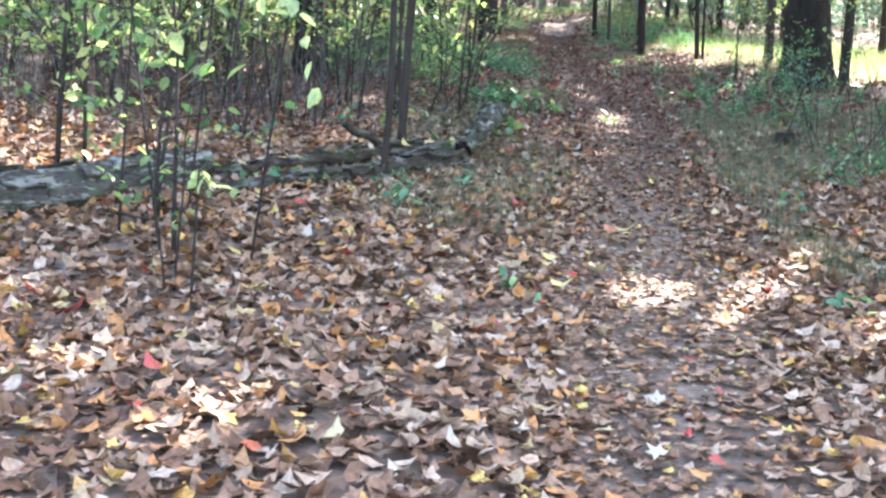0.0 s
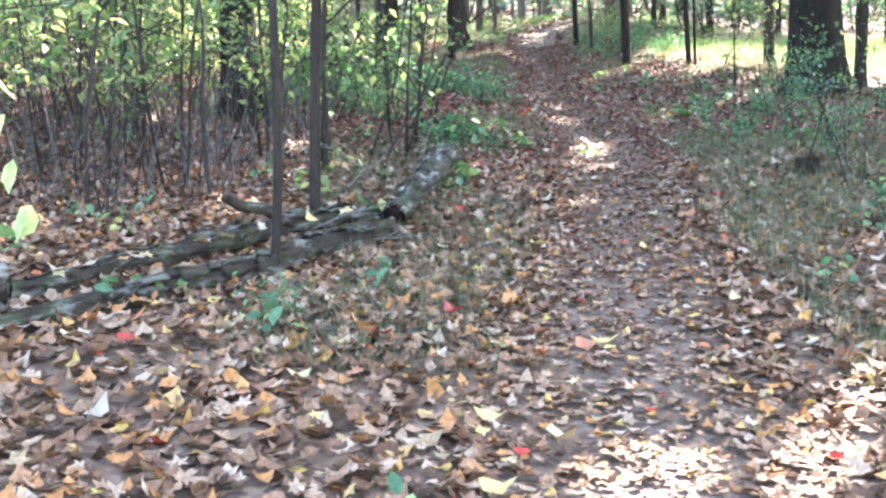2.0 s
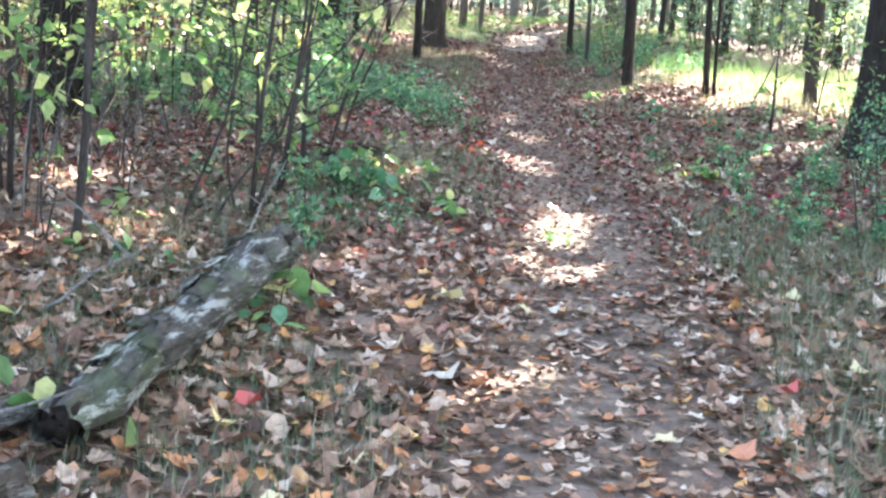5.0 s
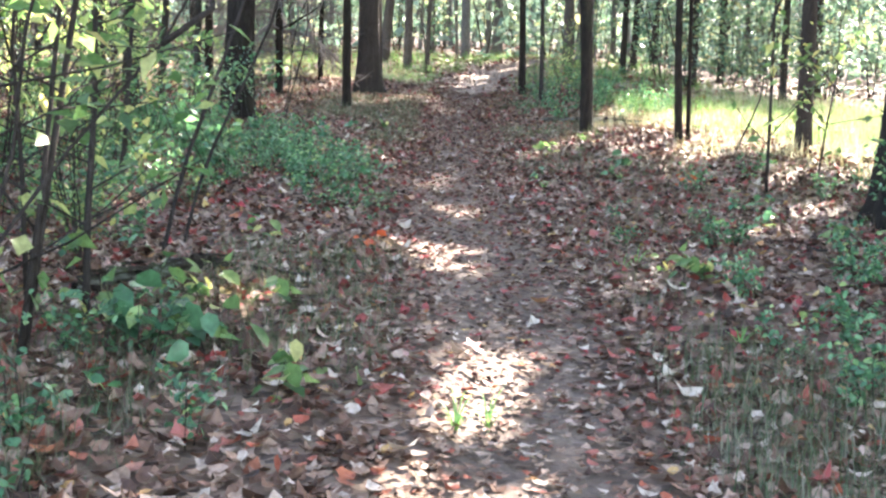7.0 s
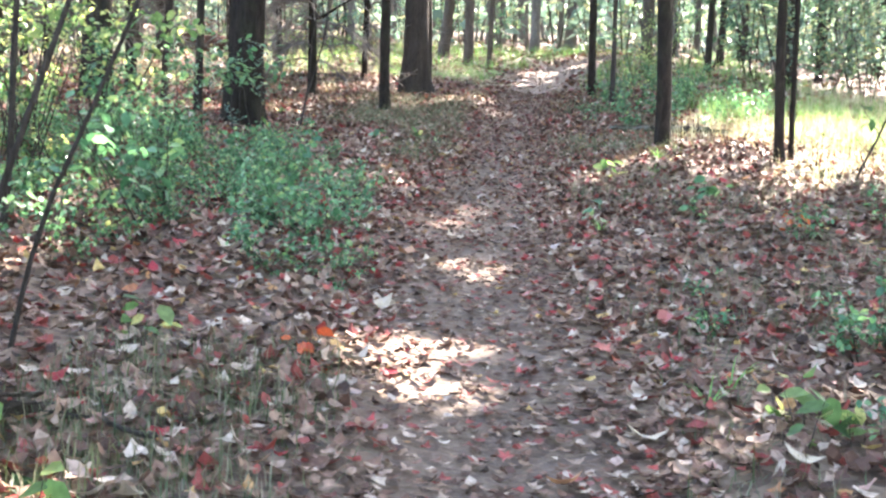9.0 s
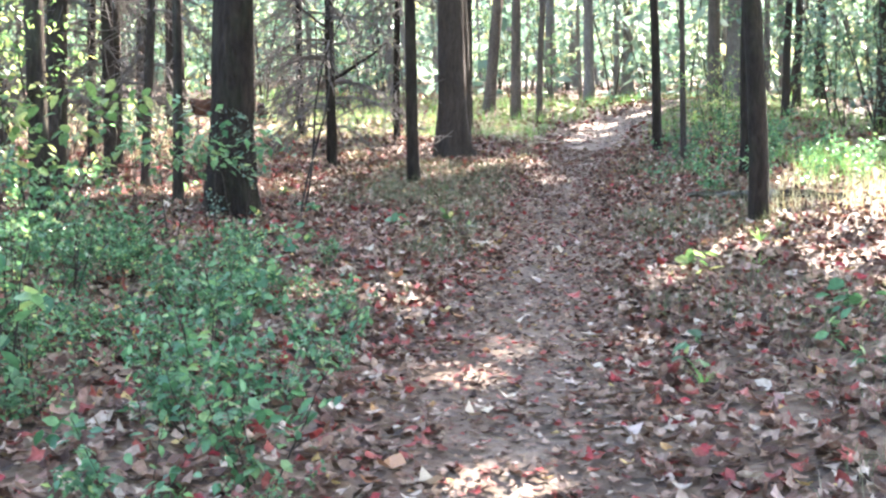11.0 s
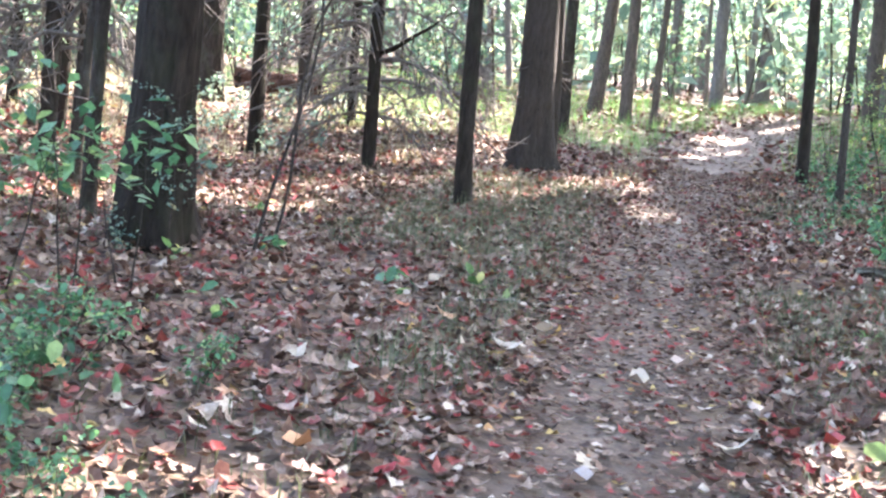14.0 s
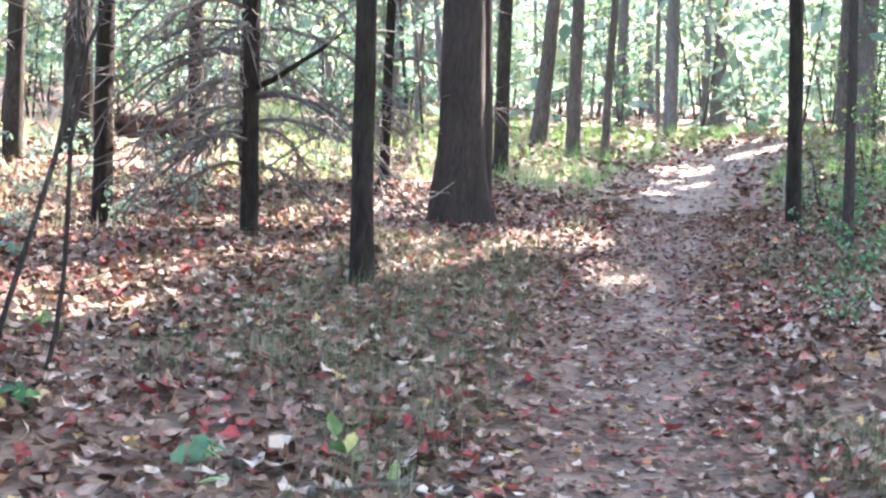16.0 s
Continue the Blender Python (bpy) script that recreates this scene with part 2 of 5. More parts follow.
def is_open(p):
    """Which points of an (n, 3) array lie on a sun ray that reaches an open place on the ground."""
    p = unlay(p)
    k = (p[:, 2] + 0.1) / SUN_PLAN.z
    gx, gy = p[:, 0] - SUN_PLAN.x * k, p[:, 1] - SUN_PLAN.y * k
    c, s = math.sin(radians(SUN_AZ)), math.cos(radians(SUN_AZ))
    hit = np.zeros(len(p), dtype=bool)
    for x, y, a, b in OPEN:
        u, w = (gx - x) * c + (gy - y) * s, (gx - x) * s - (gy - y) * c
        hit |= (u / (a + 0.12)) ** 2 + (w / (b + 0.12)) ** 2 < 1
    # stray leaves hang across the openings and break the sun into flecks
    stray = np.sin(6.1 * gx + 2.2 * np.sin(2.9 * gy)) + np.sin(7.3 * gy + 1.9 * np.sin(3.7 * gx)) > 0.75
    hit &= ~(stray & (gx < 4.6) & (gy > 9) & (gy < 26))
    fleck = np.sin(7.9 * gx + 2.4 * np.sin(3.1 * gy)) + np.sin(8.7 * gy + 2.1 * np.sin(2.6 * gx) + 1.0) > 1.62
    hit |= fleck & (gy > 12) & (gy < 27)
    far = ((gy > 36) & ~((np.abs(gx - path_x(gy)) < 1.4) & (gy < 39.5)) & ~((gx > 5.0) & (gx < 9.5) & (gy < 43))) | ((gx < -2.2) & (gy > 15)) | (gx > 10)
    dim = (gx < -2.2) & (gy <= 15)
    lump = np.sin(0.9 * gx + 1.3 * np.sin(0.5 * gy)) + np.sin(0.7 * gy + 0.8 * np.sin(0.6 * gx) + 2) + 0.7 * np.sin(2.3 * gx + 1.7 * gy)
    hit |= (far & (lump > -0.8)) | (dim & (lump > 1.25))
    return hit


# ---- materials ----
def material(name):
    m = bpy.data.materials.new(name)
    m.use_nodes = True
    nt = m.node_tree
    return m, nt, nt.nodes["Principled BSDF"]


def node(nt, kind, **inputs):
    n = nt.nodes.new(kind)
    for k, v in inputs.items():
        n.inputs[k.replace("_", " ")].default_value = v
    return n


def ramp(nt, stops, constant=False):
    n = nt.nodes.new("ShaderNodeValToRGB")
    n.color_ramp.interpolation = "CONSTANT" if constant else "LINEAR"
    e = n.color_ramp.elements
    while len(e) < len(stops):
        e.new(0.5)
    for i, (p, c) in enumerate(stops):
        e[i].position, e[i].color = p, (*c, 1)
    return n


def coords(nt, scale, place="Object"):
    c = nt.nodes.new("ShaderNodeTexCoord")
    mp = nt.nodes.new("ShaderNodeMapping")
    mp.inputs["Scale"].default_value = scale
    nt.links.new(c.outputs[place], mp.inputs["Vector"])
    return mp.outputs["Vector"]


def mix(nt, a, b, fac, mode="MIX"):
    n = nt.nodes.new("ShaderNodeMixRGB")
    n.blend_type = mode
    for sock, val in (("Color1", a), ("Color2", b), ("Fac", fac)):
        if isinstance(val, (int, float)):
            n.inputs[sock].default_value = val
        elif isinstance(val, tuple):
            n.inputs[sock].default_value = (*val, 1)
        else:
            nt.links.new(val, n.inputs[sock])
    return n.outputs["Color"]


def bump(nt, height, strength, distance, bsdf):
    b = node(nt, "ShaderNodeBump", Strength=strength, Distance=distance)
    nt.links.new(height, b.inputs["Height"])
    nt.links.new(b.outputs["Normal"], bsdf.inputs["Normal"])


def bark(name, dark, light, moss=0.0, pale=0.0, scale=1.0, lying=False):
    """Fissured bark, with moss and pale lichen in patches."""
    m, nt, bs = material(name)
    v = coords(nt, (9 * scale, 20 * scale, 20 * scale) if lying else (26 * scale, 26 * scale, 6.5 * scale))
    n1 = node(nt, "ShaderNodeTexNoise", Scale=1.0, Detail=6.0, Roughness=0.65, Distortion=0.8)
    nt.links.new(v, n1.inputs["Vector"])
    v2 = coords(nt, (2.2, 2.2, 1.0))
    n2 = node(nt, "ShaderNodeTexNoise", Scale=1.6, Detail=4.0)
    nt.links.new(v2, n2.inputs["Vector"])
    base = ramp(nt, [(0.32, dark), (0.5, tuple(0.5 * (a + b) for a, b in zip(dark, light))), (0.68, light)])
    nt.links.new(n1.outputs["Fac"], base.inputs["Fac"])
    col = mix(nt, base.outputs["Color"], tuple(c * 0.6 for c in dark), n2.outputs["Fac"], "MIX")
    if moss:
        r = ramp(nt, [(0.5, (0, 0, 0)), (0.62, (moss, moss, moss))])
        n3 = node(nt, "ShaderNodeTexNoise", Scale=3.1, Detail=5.0)
        nt.links.new(v2, n3.inputs["Vector"])
        nt.links.new(n3.outputs["Fac"], r.inputs["Fac"])
        col = mix(nt, col, (0.09, 0.12, 0.05), r.outputs["Color"])
    if pale:
        r = ramp(nt, [(0.52, (0, 0, 0)), (0.6, (pale, pale, pale))])
        n4 = node(nt, "ShaderNodeTexNoise", Scale=4.6, Detail=6.0, Roughness=0.7)
        nt.links.new(coords(nt, (0.8, 3.2, 3.2) if lying else (3.2, 3.2, 1.4)), n4.inputs["Vector"])
        nt.links.new(n4.outputs["Fac"], r.inputs["Fac"])
        col = mix(nt, col, (0.37, 0.36, 0.32), r.outputs["Color"])
    nt.links.new(col, bs.inputs["Base Color"])
    bs.inputs["Roughness"].default_value = 0.9
    bs.inputs["Specular IOR Level"].default_value = 0.12
    bump(nt, n1.outputs["Fac"], 1.0, 0.03, bs)
    return m


def foliage(name, stops, through_light=0.5, rough=0.45, gloss=0.22):
    """Living or fallen leaves: each one its own colour, light shining through."""
    m, nt, bs = material(name)
    g = nt.nodes.new("ShaderNodeNewGeometry")
    r = ramp(nt, stops)
    nt.links.new(g.outputs["Random Per Island"], r.inputs["Fac"])
    n = node(nt, "ShaderNodeTexNoise", Scale=38.0, Detail=3.0)
    nt.links.new(coords(nt, (1, 1, 1)), n.inputs["Vector"])
    shade = ramp(nt, [(0.3, (0.7, 0.7, 0.7)), (0.7, (1.15, 1.15, 1.15))])
    nt.links.new(n.outputs["Fac"], shade.inputs["Fac"])
    col = mix(nt, r.outputs["Color"], shade.outputs["Color"], 1.0, "MULTIPLY")
    nt.links.new(col, bs.inputs["Base Color"])
    bs.inputs["Roughness"].default_value = rough
    bs.inputs["Specular IOR Level"].default_value = gloss
    if through_light:
        tl = nt.nodes.new("ShaderNodeBsdfTranslucent")
        tint = mix(nt, col, (1.22, 1.26, 1.0), 1.0, "MULTIPLY")
        nt.links.new(tint, tl.inputs["Color"])
        ms = nt.nodes.new("ShaderNodeMixShader")
        ms.inputs["Fac"].default_value = through_light
        nt.links.new(bs.outputs["BSDF"], ms.inputs[1])
        nt.links.new(tl.outputs["BSDF"], ms.inputs[2])
        nt.links.new(ms.outputs["Shader"], nt.nodes["Material Output"].inputs["Surface"])
    return m


BROWNS = [(0.0, (0.05, 0.028, 0.018)), (0.13, (0.115, 0.057, 0.034)), (0.3, (0.20, 0.104, 0.06)), (0.48, (0.27, 0.153, 0.093)), (0.66, (0.345, 0.225, 0.147)), (0.79, (0.44, 0.325, 0.24)), (0.83, (0.42, 0.19, 0.07)), (0.89, (0.43, 0.20, 0.075))]


def litter_material():
    """Dead leaves: tans, browns and greys, with yellow and orange ones early on the walk and red ones later."""
    m, nt, bs = material("leaf_litter")
    g = nt.nodes.new("ShaderNodeNewGeometry")
    early = ramp(nt, BROWNS + [(0.91, (0.30, 0.20, 0.14)), (0.935, (0.40, 0.30, 0.15)), (0.955, (0.50, 0.25, 0.07)), (0.978, (0.56, 0.42, 0.13)), (0.995, (0.42, 0.05, 0.04))])
    late = ramp(nt, [(0.0, (0.032, 0.018, 0.012)), (0.18, (0.08, 0.041, 0.029)), (0.37, (0.15, 0.08, 0.056)), (0.55, (0.23, 0.14, 0.10)), (0.7, (0.32, 0.22, 0.165)), (0.8, (0.50, 0.40, 0.32)),
                     (0.86, (0.21, 0.05, 0.045)), (0.935, (0.27, 0.065, 0.05)), (0.972, (0.31, 0.03, 0.04)), (0.992, (0.48, 0.33, 0.13))])
    for r in (early, late):
        nt.links.new(g.outputs["Random Per Island"], r.inputs["Fac"])
    sep = nt.nodes.new("ShaderNodeSeparateXYZ")
    nt.links.new(g.outputs["Position"], sep.inputs["Vector"])
    mr = node(nt, "ShaderNodeMapRange")
    mr.inputs["From Min"].default_value, mr.inputs["From Max"].default_value = 8.0, 15.0
    nt.links.new(sep.outputs["Y"], mr.inputs["Value"])
    col = mix(nt, early.outputs["Color"], late.outputs["Color"], mr.outputs["Result"])
    n = node(nt, "ShaderNodeTexNoise", Scale=45.0, Detail=4.0)
    nt.links.new(coords(nt, (1, 1, 1)), n.inputs["Vector"])
    shade = ramp(nt, [(0.3, (0.62, 0.6, 0.58)), (0.7, (1.15, 1.15, 1.15))])
    nt.links.new(n.outputs["Fac"], shade.inputs["Fac"])
    col = mix(nt, col, shade.outputs["Color"], 1.0, "MULTIPLY")
    nt.links.new(col, bs.inputs["Base Color"])
    bs.inputs["Roughness"].default_value = 0.6
    bs.inputs["Specular IOR Level"].default_value = 0.18
    bump(nt, n.outputs["Fac"], 0.3, 0.01, bs)
    return m


def ground_material():
    """Dark soil under broken, trodden leaves, darkened further to paint shade in the gaps."""
    m, nt, bs = material("forest_floor")
    v = coords(nt, (1, 1, 1))
    vo = node(nt, "ShaderNodeTexVoronoi", Scale=19.0, Randomness=1.0)
    n0 = node(nt, "ShaderNodeTexNoise", Scale=9.0, Detail=3.0)
    nt.links.new(v, n0.inputs["Vector"])
    warped = mix(nt, v, n0.outputs["Color"], 0.08, "ADD")
    nt.links.new(warped, vo.inputs["Vector"])
    sep = nt.nodes.new("ShaderNodeSeparateColor")
    nt.links.new(vo.outputs["Color"], sep.inputs["Color"])
    bits = ramp(nt, BROWNS[:5])
    nt.links.new(sep.outputs["Red"], bits.inputs["Fac"])
    n1 = node(nt, "ShaderNodeTexNoise", Scale=2.3, Detail=6.0)
    nt.links.new(v, n1.inputs["Vector"])
    soil = ramp(nt, [(0.3, (0.035, 0.023, 0.016)), (0.7, (0.10, 0.07, 0.05))])
    nt.links.new(n1.outputs["Fac"], soil.inputs["Fac"])
    # the heavy share of dark soil paints shadow between the fallen leaves
    col = mix(nt, bits.outputs["Color"], soil.outputs["Color"], 0.62)
    worn = nt.nodes.new("ShaderNodeAttribute")
    worn.attribute_name = "worn"
    fine_bits = node(nt, "ShaderNodeTexNoise", Scale=34.0, Detail=5.0, Roughness=0.7)
    nt.links.new(v, fine_bits.inputs["Vector"])
    trodden = ramp(nt, [(0.3, (0.05, 0.033, 0.025)), (0.52, (0.125, 0.087, 0.066)), (0.72, (0.25, 0.185, 0.145))])
    nt.links.new(fine_bits.outputs["Fac"], trodden.inputs["Fac"])
    col = mix(nt, col, trodden.outputs["Color"], worn.outputs["Fac"])
    nt.links.new(col, bs.inputs["Base Color"])
    bs.inputs["Roughness"].default_value = 0.85
    bump(nt, vo.outputs["Distance"], 0.6, 0.02, bs)
    return m


M_GROUND = ground_material()
M_LITTER = litter_material()
M_BARK = bark("grey_brown_bark", (0.02, 0.015, 0.012), (0.08, 0.062, 0.051), moss=0.1, pale=0.05)
M_BARK_DARK = bark("dark_furrowed_bark", (0.011, 0.0078, 0.006), (0.056, 0.042, 0.033), moss=0.05, scale=0.8)
M_BARK_SMOOTH = bark("smooth_brown_bark", (0.034, 0.026, 0.021), (0.085, 0.067, 0.055), scale=1.2)
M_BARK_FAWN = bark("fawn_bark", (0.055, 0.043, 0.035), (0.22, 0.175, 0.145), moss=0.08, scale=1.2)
# lighter copy of the bark for far trees, with distance haze painted in
M_BARK_HAZED = bark("hazed_far_bark", (0.11, 0.097, 0.087), (0.32, 0.29, 0.265), scale=1.2)
M_TWIG = bark("twig_bark", (0.03, 0.024, 0.021), (0.12, 0.097, 0.082), scale=2.0)
M_DEADWOOD = bark("dead_branch_wood", (0.12, 0.105, 0.095), (0.38, 0.345, 0.31), scale=2.0)
M_SNAG = bark("grey_dead_twigs", (0.09, 0.078, 0.07), (0.32, 0.285, 0.255), scale=2.0)
M_LOG = bark("weathered_log_bark", (0.02, 0.015, 0.011), (0.125, 0.097, 0.074), moss=0.3, pale=0.3, scale=1.1, lying=True)
M_LOG_PALE = bark("lichened_log_bark", (0.035, 0.029, 0.024), (0.18, 0.155, 0.13), moss=0.3, pale=0.6, scale=1.1, lying=True)
M_LOG_END = bark("rotten_log_end", (0.012, 0.009, 0.007), (0.06, 0.04, 0.03))
M_CANOPY = foliage("canopy_leaves", [(0.0, (0.055, 0.11, 0.045)), (0.5, (0.12, 0.20, 0.075)), (0.8, (0.23, 0.27, 0.085)), (1.0, (0.36, 0.29, 0.09))], 0.45)
M_LEAF = foliage("green_leaves", [(0.0, (0.062, 0.125, 0.052)), (0.4, (0.135, 0.225, 0.09)), (0.7, (0.26, 0.335, 0.135)), (0.9, (0.46, 0.48, 0.21)), (1.0, (0.56, 0.47, 0.18))], 0.58, 0.3)
M_HERB = foliage("herb_leaves", [(0.0, (0.042, 0.11, 0.058)), (0.5, (0.088, 0.205, 0.105)), (0.85, (0.19, 0.335, 0.165)), (1.0, (0.38, 0.46, 0.18))], 0.48, 0.35, 0.4)
# yellowing leaves, with distance haze painted in as a paler, bluer tone
M_YELLOW_HAZED = foliage("yellowing_hazed_leaves", [(0.0, (0.09, 0.15, 0.135)), (0.5, (0.17, 0.25, 0.215)), (0.85, (0.29, 0.36, 0.27)), (1.0, (0.46, 0.38, 0.2))], 0.45, 0.5)
# green leaves of the farther shrubs, made bluer to paint haze over them
M_HAZE = foliage("hazed_understorey_leaves", [(0.0, (0.05, 0.115, 0.085)), (0.5, (0.125, 0.215, 0.135)), (0.85, (0.25, 0.33, 0.19)), (1.0, (0.42, 0.38, 0.18))], 0.45, 0.5)
M_RED = foliage("scarlet_leaves", [(0.0, (0.45, 0.05, 0.03)), (1.0, (0.60, 0.16, 0.05))], 0.4, 0.4)
M_GRASS = foliage("dry_grass", [(0.0, (0.055, 0.085, 0.038)), (0.5, (0.105, 0.125, 0.066)), (0.8, (0.18, 0.165, 0.11)), (1.0, (0.28, 0.24, 0.175))], 0.3, 0.5)
M_STRAW = foliage("straw", [(0.0, (0.30, 0.26, 0.15)), (0.6, (0.48, 0.43, 0.28)), (1.0, (0.60, 0.56, 0.40))], 0.3, 0.5)
M_GRASS_GREEN = foliage("green_grass", [(0.0, (0.09, 0.195, 0.06)), (0.6, (0.175, 0.325, 0.105)), (1.0, (0.37, 0.42, 0.20))], 0.45, 0.4)

# ---- ground ----
def axis(lo, hi, step, reach):
    out = [reach * k for k in (1.0, 0.5, 0.25, 0.12, 0.06)]
    mid = np.arange(lo, hi + 1e-6, step)
    return np.concatenate([[lo - o for o in out], mid, [hi + o for o in out[::-1]]])


gx, gy = axis(-14, 16, 0.24, 600), axis(-8, 56, 0.24, 600)
X, Y = np.meshgrid(gx, gy)
fine = (np.abs(X) < 16) & (Y > -8) & (Y < 56)
Z = ground_z(X, np.clip(Y, -40, 110)) + np.where(fine, 0.012 * rng.standard_normal(X.shape), 0)
nx, ny = len(gx), len(gy)
i = (np.arange(ny - 1)[:, None] * nx + np.arange(nx - 1)[None]).ravel()
ground = part("ground", mesh_arrays("ground", lay(np.stack([X, Y, Z], -1).reshape(-1, 3)), np.stack([i, i + 1, i + nx + 1, i + nx], -1)), M_GROUND)
worn = np.clip(1.25 - np.abs(X - path_x(Y)) / 0.5, 0, 1) * 0.6
ground.data.attributes.new("worn", "FLOAT", "POINT").data.foreach_set("value", worn.ravel().astype(np.float32))
tagged(ground, "brown woodland floor of soil under fallen leaves, with a trodden footpath", "ground", kind="structure")


# ---- trees ----
def crown_leaves(centre, radii, count, seed):
    """Places of leaf sprays in uneven clumps through an ellipsoid, in the tree's own space (origin at its foot)."""
    r = np.random.default_rng(seed)
    clumps = max(6, count // 45)
    c = r.normal(0, 0.55, (clumps, 3))
    c /= np.maximum(1, np.linalg.norm(c, axis=1))[:, None]
    at = c[r.integers(0, clumps, count)] + r.normal(0, 0.17, (count, 3))
    return np.asarray(centre) + at * np.asarray(radii), r


def trunk_line(height, lean, wobble, seed, n=12):
    r = np.random.default_rng(seed)
    s = np.linspace(0, 1, n) ** 1.35
    pts = np.zeros((n, 3))
    ph = r.uniform(0, TAU, 4)
    pts[:, 2] = s * height - 0.12 * (s < 1e-6)
    pts[:, 0] = np.tan(radians(lean[0])) * pts[:, 2] + wobble * (np.sin(5 * s + ph[0]) - np.sin(ph[0]) + 0.5 * np.sin(11 * s + ph[1]) - 0.5 * np.sin(ph[1])) * s ** 0.5
    pts[:, 1] = np.tan(radians(lean[1])) * pts[:, 2] + wobble * (np.sin(5 * s + ph[2]) - np.sin(ph[2])) * s ** 0.5
    return pts


def tree(x, y, dia, height=14.0, lean=(0, 0), wobble=0.05, label="", mat=None, leaves=1200, spread=3.2, base=6.0, seed=0, sides=16, flare=0.55, size=0.34, limbs=5, ridges=0, group="woodland trees"):
    foot = spot(x, y)
    top = thing("tree", foot, label or "tall filler woodland tree with a bare brown trunk", "tree", group)
    pts = trunk_line(height, lean, wobble, seed)
    sh = Shape()
    # more rings near the foot, where the roots spread
    hh = np.concatenate([[-0.12, 0.0, 0.06, 0.14, 0.25, 0.4, 0.65, 1.0, 1.4, 1.9, 2.5, 3.2, 4.0, 5.0], np.linspace(6.2, height, 6)])
    line = np.stack([np.interp(hh, pts[:, 2], pts[:, 0]), np.interp(hh, pts[:, 2], pts[:, 1]), hh], -1)
    rr = dia / 2 * (1 - 0.72 * np.clip(hh / height, 0, 1) ** 1.1)
    sh.tube(line, rr, sides, 0.035 if dia > 0.25 else 0.07, seed, ridges=ridges, flare=flare * np.exp(-np.clip(hh, 0, None) / (dia * 0.8 + 0.05)))
    part("trunk", sh.mesh("trunk"), mat or M_BARK, top)
    r = np.random.default_rng(seed + 5)
    centre = np.array([line[-4][0], line[-4][1], (base + height) / 2 + 0.8])
    for k in range(limbs):
        hb = r.uniform(base - 0.5, height * 0.9)
        p0 = np.array([np.interp(hb, line[:, 2], line[:, 0]), np.interp(hb, line[:, 2], line[:, 1]), hb])
        a = r.uniform(0, TAU)
        ln = spread * r.uniform(0.5, 0.9)
        d = np.array([math.cos(a), math.sin(a), r.uniform(0.3, 0.9)])
        s = np.linspace(0, 1, 5)[:, None]
        p = p0 + d * ln * s + np.array([0, 0, 0.3]) * s ** 2 + r.normal(0, 0.06, (5, 3)) * s
        lb = Shape()
        lb.tube(p, np.linspace(dia * 0.16 + 0.01, 0.012, 5), 6, 0.05, seed + k)
        part("limb", lb.mesh("limb"), mat or M_BARK, top)
    if leaves:
        # crowns whose shadow falls on the walk are thickened, all others thinned
        k = 9.0 / SUN_PLAN.z
        sx, sy = x - SUN_PLAN.x * k, y - SUN_PLAN.y * k
        if not (-7 < sx < 13 and -6 < sy < 48):
            leaves = leaves // 4
        else:
            leaves = int(leaves * 2.4)
        at, r = crown_leaves(centre, (spread, spread, (height - base) / 2 + 0.8), leaves, seed + 9)
        at = at[at[:, 2] > base - 1.2]
        n = len(at)
        rot = turns(math.atan2(SUN.y, SUN.x) + r.normal(0, 0.5, n), math.acos(SUN.z) + r.normal(0, 0.35, n), r.normal(0, 0.4, n))
        big = size * r.uniform(0.6, 1.25, n)
        keep = ~is_open(at + rot[:, :, 0] * (0.5 * big)[:, None] + np.array(foot))
        if keep.any():
            v, f = strew(SPRAY, at[keep], rot[keep], big[keep])
            # crowns past y 40 take the leaf colour that holds painted haze
            tagged(part("crown", mesh_arrays("crown", v, f), M_YELLOW_HAZED if y > 40 else M_CANOPY, top), kind="stuff")
    return top


